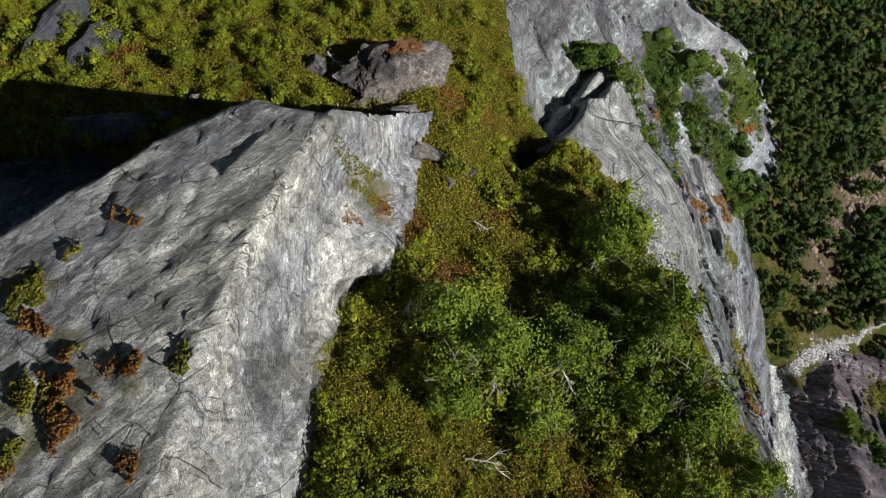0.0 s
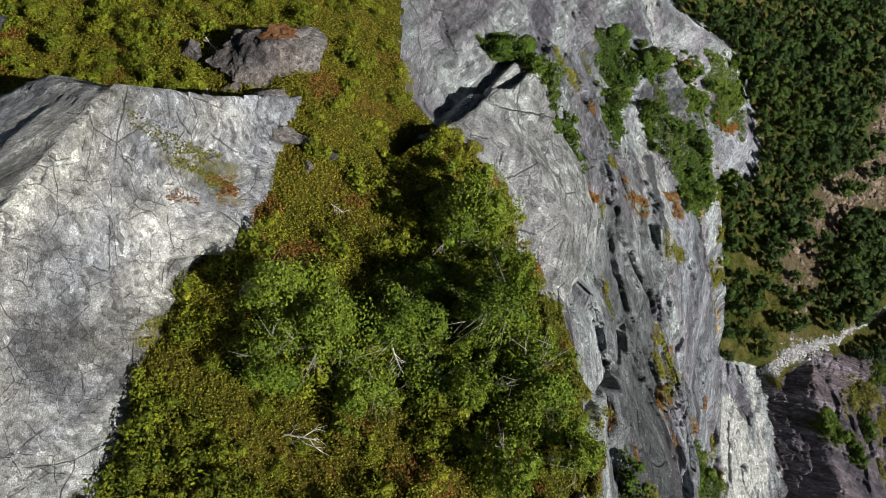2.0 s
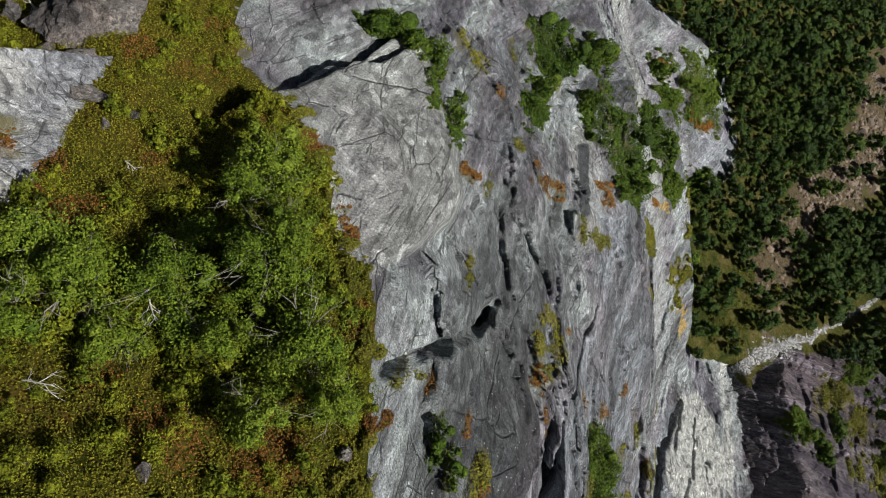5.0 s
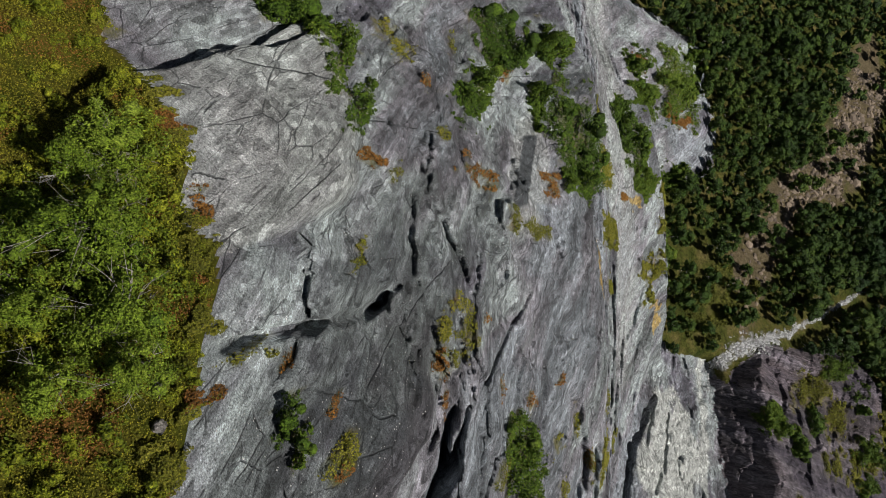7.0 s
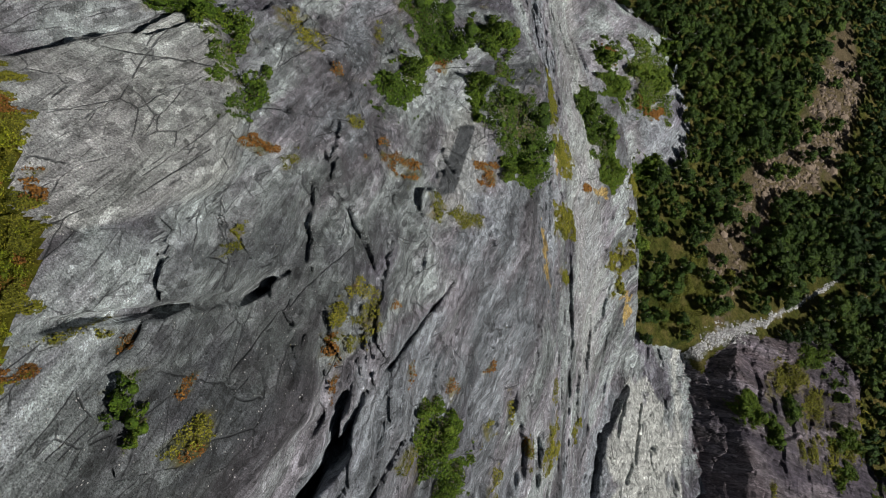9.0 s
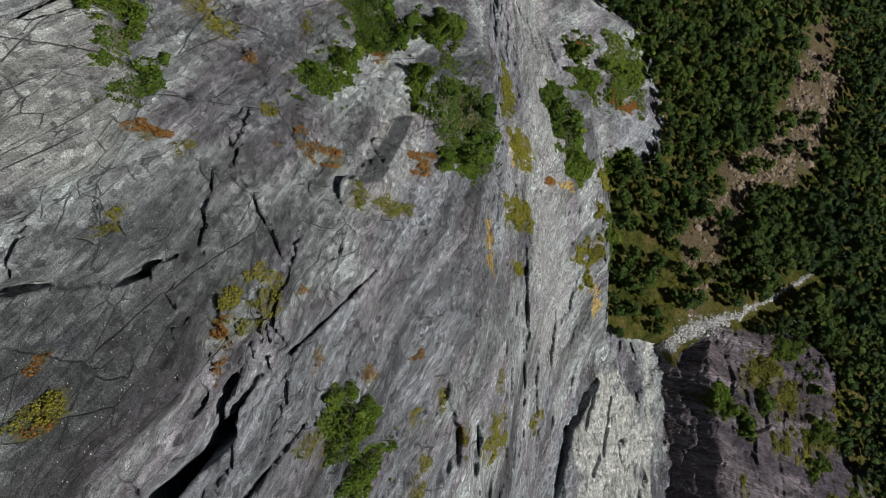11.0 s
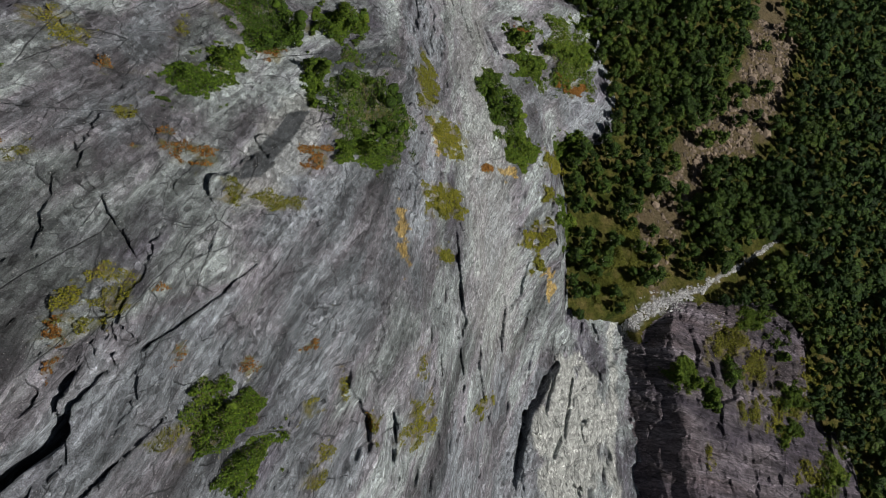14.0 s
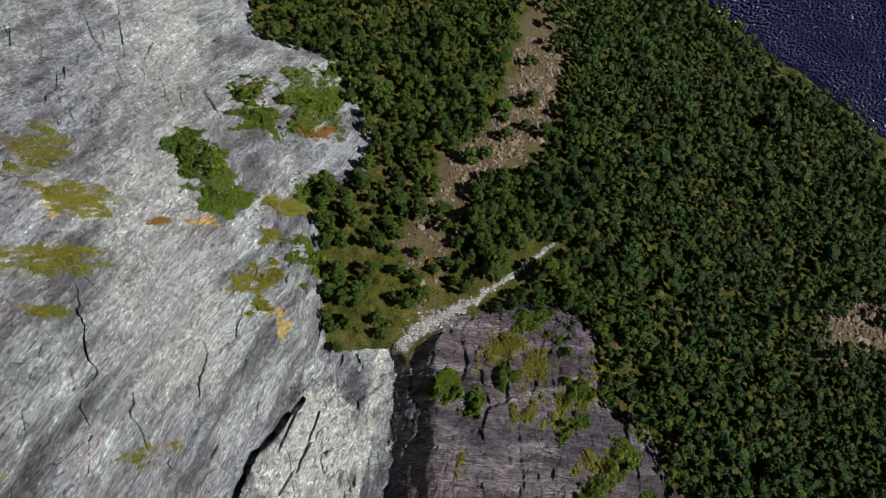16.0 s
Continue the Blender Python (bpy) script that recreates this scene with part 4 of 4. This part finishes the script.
N = 26000
xs, ys = rng.uniform(26, 124, N), rng.uniform(-66, 42, N)
zs, kd = terrain(xs, ys)
sg, cg, open_ground = np.where(stream_gap(xs, ys) < 9, np.abs(ys - np.interp(xs, STREAM_X, STREAM_Y)) - np.interp(xs, (36, 40, 44, 48, 61), (0.8, 1.4, 1.2, 0.5, 0.25)), 9), scree_gap(xs, ys) - 0.8 * rag(xs, ys, 0.6), blob(xs, ys, 37.4, -7.4, 8.5, 8.0, 0) + 0.2 + 0.7 * rag(xs, ys, 0.6)
grid, spots = {}, []
for x, y, z, kk, g1, g2, g3, dice in zip(xs, ys, zs, kd, sg, cg, open_ground, rng.uniform(0, 1, N)):
    if kk != 4 or z < 1.0 or y < -41 - 0.48 * (x - 63) or y > 40 - 0.1 * max(0, x - 50):
        continue
    if g1 < (1.0 if x < 47 else 1.5) or (g2 < (1.3 if x < 54 else 1.75 if x < 80 else 1.1) and dice > (0.06 if x < 56 else 0.02)) or (g3 > 0.1 and dice > 0.12):
        continue
    cell = (int(x // 2), int(y // 2))
    gap = 1.9 if x > 56 else 1.7
    if any((px - x) ** 2 + (py - y) ** 2 < gap for i in (-1, 0, 1) for j in (-1, 0, 1) for px, py in grid.get((cell[0] + i, cell[1] + j), ())):
        continue
    grid.setdefault(cell, []).append((x, y))
    spots.append((x, y, z))
spots.sort(key=lambda p: (p[0] - 44) ** 2 + (p[1] - 4) ** 2)
far = {False: ([], [], [0]), True: ([], [], [0])}
light_side = fbm(np.array([p[0] for p in spots]) * 0.08, np.array([p[1] for p in spots]) * 0.08, 0, 3, 33)
for n, (x, y, z) in enumerate(spots):
    k, a = int(rng.integers(9)), rng.uniform(0, 360)
    s = rng.uniform(0.75, 1.4) * (0.66 if x < 50 else 0.8)
    young = bool(x + 14 * light_side[n] + rng.normal() * 5 < 65 + 0.25 * y)
    if n < 300:
        place_tree(k, x, y, z, s, a, young)
    else:
        ca, sa = math.cos(radians(a)) * s, math.sin(radians(a)) * s
        co = TREES[k][2] @ np.array([[ca, sa, 0], [-sa, ca, 0], [0, 0, s]]) + [x, y, z - 0.1]
        wood = far[young]
        wood[0].append(co)
        wood[1].append(TREES[k][3] + wood[2][0])
        wood[2][0] += len(co)
for young, name, material, label in ((False, "woods", M_BIRCH, "dense dark birch wood on the slope down to the fjord"), (True, "young_woods", M_YOUNG, "light green young birch wood below the cliff")):
    tagged(new(name, mesh_from(name, np.concatenate(far[young][0]), np.concatenate(far[young][1]), material, False)), label, "woods", "", "stuff")


def patch_plant(name, cx, cy, a, b, height, leaf, density, material, label, category, group, clumpy=0.5):
    """Leaves over one ragged patch of the ground, following it, with lumps."""
    n = max(60, int(density * a * b * 12))
    n = min(n, 15000)
    x, y = cx + a * rng.uniform(-1.3, 1.3, n), cy + b * rng.uniform(-1.3, 1.3, n)
    m = blob(x, y, cx, cy, a, b, 0) + 1.5 * rag(x, y, 0.9 / min(a, b) + 0.3) - 0.1
    keep = m > 0.02
    if category in ("grass", "heather", "moss") and n > 400:
        keep &= fbm(x * 1.7 / min(a, b) ** 0.5, y * 2.6 / min(a, b) ** 0.5, 0, 3, 57) > 0.05 - 0.9 * (m - 0.25)
    x, y, m = x[keep], y[keep], m[keep]
    if len(x) < 20:
        return None
    z, _ = terrain(x, y)
    lump = np.clip(0.5 + 0.9 * fbm(x * 1.4 / max(a, 0.4), y * 1.4 / max(b, 0.4), 0, 3, int(cx * 10) % 97), 0.05, 1.3)
    top = height * np.clip(m * 2.2, 0.15, 1) * ((1 - clumpy) + clumpy * lump)
    up = rng.uniform(0.0, 1.0, len(x)) ** 0.5
    pts = np.stack([x + top * up * 0.45, y, z + top * up * 0.8 + 0.02], 1)
    out = np.stack([np.full(len(x), 0.55), rng.normal(size=len(x)) * 0.3, np.full(len(x), 0.8)], 1)
    co, fa = leaf_quads(rng, pts, out, leaf, 0.55)
    if category == "shrub":
        # dense hearts of the bushes under the leaves
        pick = rng.permutation(len(pts))[: max(6, min(140, int(14 * a * b / (0.3 + 0.01 * leaf) ** 2 * 0.1)))]
        rad = np.clip(0.20 * top[pick], 0.04, 0.3) * rng.uniform(0.7, 1.3, len(pick))
        hearts = [pts[i] - [0.0, 0, 0.45 * r] + BALL_CO * r * rng.uniform(0.75, 1.2, (len(BALL_CO), 1)) for i, r in zip(pick, rad)]
        hf = [BALL_FA + len(co) + k * len(BALL_CO) for k in range(len(hearts))]
        co, fa = np.concatenate([co] + hearts), np.concatenate([fa] + hf)
    base = np.array([cx, cy, ground(cx, cy)])
    ob = new(name, mesh_from(name, co - base, fa, material, category == "shrub"))
    ob.location = base
    return tagged(ob, label, category, group)


for lst, hh in ((SHRUBS, 1.0), (SHRUBS_LOW, 0.8)):
    for cx, cy, a, b in lst:
        d = EYE - ground(cx, cy)
        patch_plant("shrub", cx, cy, a, b, hh * min(1.9, 0.35 + 0.7 * min(a, b) + 0.014 * d), 0.024 + 0.0009 * d, 1300 if d > 20 else 2600, M_SCRUB, "dense green birch scrub on a cliff ledge", "shrub", "plants of the cliff", 0.92)
for lst in (MOSS, MOSS_LOW):
    for cx, cy, a, b in lst:
        d = EYE - ground(cx, cy)
        patch_plant("grass_tuft", cx, cy, a, b, 0.16 + 0.003 * d, 0.02 + 0.0009 * d, 420 if d > 20 else 1200, M_GRASS, "yellow-green grass and moss on a cliff ledge", "grass", "plants of the cliff")
for cx, cy, a, b in RUST:
    d = EYE - ground(cx, cy)
    patch_plant("heather_tuft", cx, cy, a, b, 0.16 + 0.002 * d, 0.02 + 0.0009 * d, 420 if d > 20 else 1200, M_RUST, "rust-brown heather on a cliff ledge", "heather", "plants of the cliff")
for cx, cy, a, b in SPUR_SHRUBS:
    patch_plant("shrub", cx, cy, a, b, 1.3, 0.075, 700, M_SCRUB, "green birch scrub on the dark buttress", "shrub", "plants of the buttress", 0.7)
for cx, cy, a, b in SPUR_MOSS:
    patch_plant("grass_tuft", cx, cy, a, b, 0.4, 0.09, 200, M_GRASS, "dull green grass and moss on the dark buttress", "grass", "plants of the buttress")

for cx, cy, a, b in ((35.0, -8.6, 1.3, 1.6), (36.6, -5.4, 1.5, 1.4), (38.4, -8.4, 1.6, 1.2), (37.0, -10.6, 1.2, 0.9), (40.2, -6.6, 1.7, 1.3), (42.4, -8.4, 1.4, 0.8), (34.6, -4.4, 1.0, 1.4), (39.2, -3.6, 1.6, 1.2), (43.8, -5.4, 1.6, 1.2)):
    patch_plant("shrub", cx, cy, a, b, 0.55, 0.075, 420, M_FOOT, "low olive green scrub at the foot of the cliff", "shrub", "scrub of the cliff foot", 0.8)

for k in range(26):
    y = -5.2 + 0.28 * k + rng.uniform(-0.1, 0.1)
    x = float(edge(y)) - 0.12 + rng.uniform(-0.12, 0.12)
    rusty = k % 5 == 2
    patch_plant("heather_tuft" if rusty else "grass_tuft", x, y, 0.24, 0.26, 0.2, 0.024, 4200, M_RUST if rusty else M_GRASS, ("rust-brown heather" if rusty else "yellow-green grass") + " hanging over the cliff edge", "heather" if rusty else "grass", "plants of the cliff edge")
for x, y, a, b, rusty in (
    (-3.99, -0.48, 0.28, 0.26, 0), (-3.72, -0.72, 0.28, 0.16, 1), (-3.16, -0.92, 0.24, 0.16, 1), (-3.45, -1.19, 0.4, 0.28, 0), (-3.06, -1.29, 0.22, 0.28, 1), (-2.55, -0.92, 0.28, 0.13, 1), (-2.15, -0.9, 0.14, 0.13, 0), (-2.83, -1.15, 0.14, 0.17, 1),
    (-3.58, -1.4, 0.22, 0.34, 0), (-2.35, -1.58, 0.17, 0.14, 1), (-3.04, 0.36, 0.22, 0.11, 1), (-3.55, -0.03, 0.17, 0.09, 0), (-3.9, -1.7, 0.34, 0.34, 1), (-3.4, -1.75, 0.22, 0.17, 1), (-0.98, 0.85, 0.15, 0.27, 0), (-0.85, 0.6, 0.13, 0.2, 1), (-1.19, 0.36, 0.09, 0.15, 1), (-1.4, -1.45, 0.15, 0.35, 0),
):
    patch_plant("heather_tuft" if rusty else "moss_tuft", x, y, a, b, 0.09, 0.018, 3800, M_RUST if rusty else M_GRASS, ("rust-brown heather" if rusty else "yellow-green moss") + " on the grey outcrop", "heather" if rusty else "moss", "plants of the outcrop")

# the heath: low shrubs, taller scrub near the cliff edge, and a carpet of small leaves
BUSHES = []
for k in range(5):
    h = rng.uniform(0.26, 0.4)
    lc, lf = crown_cloud(rng, h, 0.30, 20, 36, 0.021, 0.15, 5)
    tc, tf = tubes(trunk_paths(rng, h * 0.9, 0.008, 5, (0.3, 0.6)), 3)
    BUSHES.append((mesh_from("leaves", lc, lf, M_SHRUB, True), mesh_from("twigs", tc, tf, M_TWIG)))
DWARFS = []
for k in range(4):
    h = rng.uniform(0.9, 1.2)
    lc, lf = crown_cloud(rng, h, 0.55, 44, 86, 0.021, 0.25, 14, (0.16, 0.34))
    tc, tf = tubes(trunk_paths(rng, h * 1.05, 0.022, 9, (0.25, 0.5)), 4)
    DWARFS.append((mesh_from("crown", lc, lf, M_DWARF, True), mesh_from("trunk", tc, tf, M_TWIG)))


def tall_scrub(x, y):
    """Where the scrub stands tall, 0 to 1."""
    return np.clip(step(blob(x, y, 2.6, -0.9, 1.5, 2.2, 0) + 0.5 * rag(x, y), 0.0, 0.3) + step(blob(x, y, 0.9, -1.6, 1.3, 0.75, -10) + 0.4 * rag(x, y), 0.0, 0.3), 0, 1)


DWARF_AT = (
    (2.55, 0.62), (2.4, -0.15), (2.9, 0.3), (1.75, -1.35), (2.1, -1.8), (0.75, -1.4), (1.15, -1.9), (2.75, -1.0), (3.1, -2.25), (2.65, -1.95),
    (3.45, -2.2), (2.9, -0.5), (3.05, -1.35), (0.2, -1.0), (0.05, -1.6), (3.75, -2.9), (2.0, -0.8), (2.95, -2.85),
)
for n, (x, y) in enumerate(DWARF_AT):
    root = new("dwarf_birch")
    root.matrix_basis = pose(x, y, ground(x, y) - 0.05, rng.uniform(-8, 8), rng.uniform(2, 16), rng.uniform(0, 360)) @ Matrix.Diagonal((*(2 * [(rng.uniform(0.85, 1.25))]), 1.9 if x > 2.4 and y > -1.3 else 1.3 if x > 2.2 else 1.1, 1))
    part("crown", DWARFS[n % 4][0], root)
    part("trunk", DWARFS[n % 4][1], root)
    tagged(root, "low bushy mountain birch with pale crooked branches", "shrub", "birches of the heath")

N = 6400
xs, ys = rng.uniform(-9, 4.9, N), rng.uniform(-5.2, 6.2, N)
zs, kd = terrain(xs, ys)
tall = tall_scrub(xs, ys)
low = vnoise(xs * 0.9, ys * 0.9, 0, 83)
n, base = 0, 0
kept, more, more_fa = [], [], []
LIGHT = [crown_cloud(rng, rng.uniform(0.2, 0.3), 0.30, 14, 24, 0.03, 0.15, 4) for _ in range(3)]
for x, y, z, kk, tl, lw, dice in zip(xs, ys, zs, kd, tall, low, rng.uniform(0, 1, N)):
    bare = -0.7 < x < 1.3 and -0.6 < y < 1.5
    want = 0.9 if tl > 0.4 else (0.05 if bare else 0.2 + 0.6 * (y > 1.6) * (lw > 0.0) * (x < -0.4) + 0.4 * (y < -2.2) * (lw > -0.25))
    if kk != 0 or dice > want or abs(x + 0.85) < 1.2 and abs(y - 3.05) < 0.85:
        continue
    if any((a - x) ** 2 + (b - y) ** 2 < 0.085 for a, b in kept):
        continue
    kept.append((x, y))
    n += 1
    if n > 300:
        k, sc, an = n % 3, rng.uniform(0.7, 1.2), rng.uniform(0, 6.28)
        more.append(LIGHT[k][0] @ (sc * np.array([[math.cos(an), math.sin(an), 0], [-math.sin(an), math.cos(an), 0], [0, 0, 1]])) + [x, y, z - 0.03])
        more_fa.append(LIGHT[k][1] + base)
        base += len(LIGHT[k][0])
        continue
    root = new("shrub")
    root.matrix_basis = pose(x, y, z - 0.03, rng.uniform(-10, 10), rng.uniform(0, 20), rng.uniform(0, 360)) @ Matrix.Scale(rng.uniform(0.7, 1.25) * (1.25 if tl > 0.4 else 0.8), 4)
    part("leaves", BUSHES[n % 5][0], root)
    part("twigs", BUSHES[n % 5][1], root)
    tagged(root, "low green leafy shrub of the mountain heath", "shrub", "shrubs of the heath")

if more:
    tagged(new("heath_scrub", mesh_from("heath_scrub", np.concatenate(more), np.concatenate(more_fa), M_SHRUB, True)), "low green scrub covering the heath", "scrub", "", "stuff")

N = 400000
xs, ys = rng.uniform(-9, 5.2, N), rng.uniform(-5.5, 6.5, N)
zs, kd = terrain(xs, ys)
keep = kd == 0
xs, ys, zs = xs[keep], ys[keep], zs[keep]
tone = 0.75 * fbm(xs * 0.9, ys * 0.9, 0, 4, 87) + 0.13 * rng.normal(size=len(xs))
red_spot = np.zeros(len(xs))
for cx, cy, a, b in ((-5.7, 3.7, 0.5, 0.5), (-4.9, 3.0, 0.6, 0.4), (-4.5, 2.3, 0.6, 0.25), (0.69, 1.27, 0.4, 0.25), (0.15, 2.5, 0.35, 0.4), (2.5, 1.45, 0.5, 0.2), (0.13, -0.4, 0.55, 0.35), (2.1, -0.9, 0.35, 0.3), (1.3, -0.4, 0.3, 0.25), (-0.4, 0.25, 0.35, 0.5), (1.8, -2.9, 0.6, 0.4), (1.1, -2.55, 0.4, 0.25), (-5.3, 2.9, 0.5, 0.4), (0.9, 0.5, 0.4, 0.25), (3.2, -3.6, 0.5, 0.4)):
    red_spot = np.maximum(red_spot, step(blob(xs, ys, cx, cy, a, b, 20), -0.1, 0.5) * 0.75)
pts = np.stack([xs, ys, zs + rng.uniform(0, 0.09, len(xs)) * (1 + 0.5 * tone)], 1)
out = np.tile([0.45, 0.2, 0.9], (len(xs), 1))
for name, sel, material, label in (
    ("heath_leaves", tone + red_spot < 0.66, M_HEATH, "carpet of small green and yellow heath leaves"),
    ("heath_red_leaves", tone + red_spot >= 0.66, M_RUST, "rust-red patches of dwarf shrub leaves"),
):
    co, fa = leaf_quads(rng, pts[sel], out[sel], 0.018, 0.6)
    tagged(new(name, mesh_from(name, co, fa, material, False)), label, "heath", "", "stuff")


def dead_branch(x, y, lift, turn, size, label):
    r = np.random.default_rng(int(abs(x * 100) + 7))
    co, fa = tubes(trunk_paths(r, size, 0.008 + 0.016 * size, 7, (0.25, 0.5)), 5)
    ob = new("dead_branch", mesh_from("dead_branch", co, fa, M_DEAD))
    ob.matrix_basis = pose(x, y, ground(x, y) + lift, 70, 0, turn)
    tagged(ob, label, "branch", "dead branches")


dead_branch(2.5, -0.15, 0.75, 100, 0.4, "bleached dead branch among green birch leaves")
dead_branch(1.6, -1.7, 0.6, 20, 0.4, "bleached dead branch among green birch leaves")
dead_branch(1.35, -1.3, 0.5, 150, 0.4, "grey dead twigs above the scrub")
dead_branch(-1.95, 3.35, 0.15, 35, 0.5, "bleached dead birch stem in the heath")
dead_branch(-1.7, 2.25, 0.15, 15, 0.3, "thin pale birch stem in the heath")
dead_branch(2.1, -1.9, 0.65, 70, 0.35, "bleached dead branch among green birch leaves")
dead_branch(0.4, -2.55, 0.1, 90, 0.5, "grey dry twigs lying in the heath")
dead_branch(0.6, 0.35, 0.1, 60, 0.3, "grey dry twigs lying in the heath")
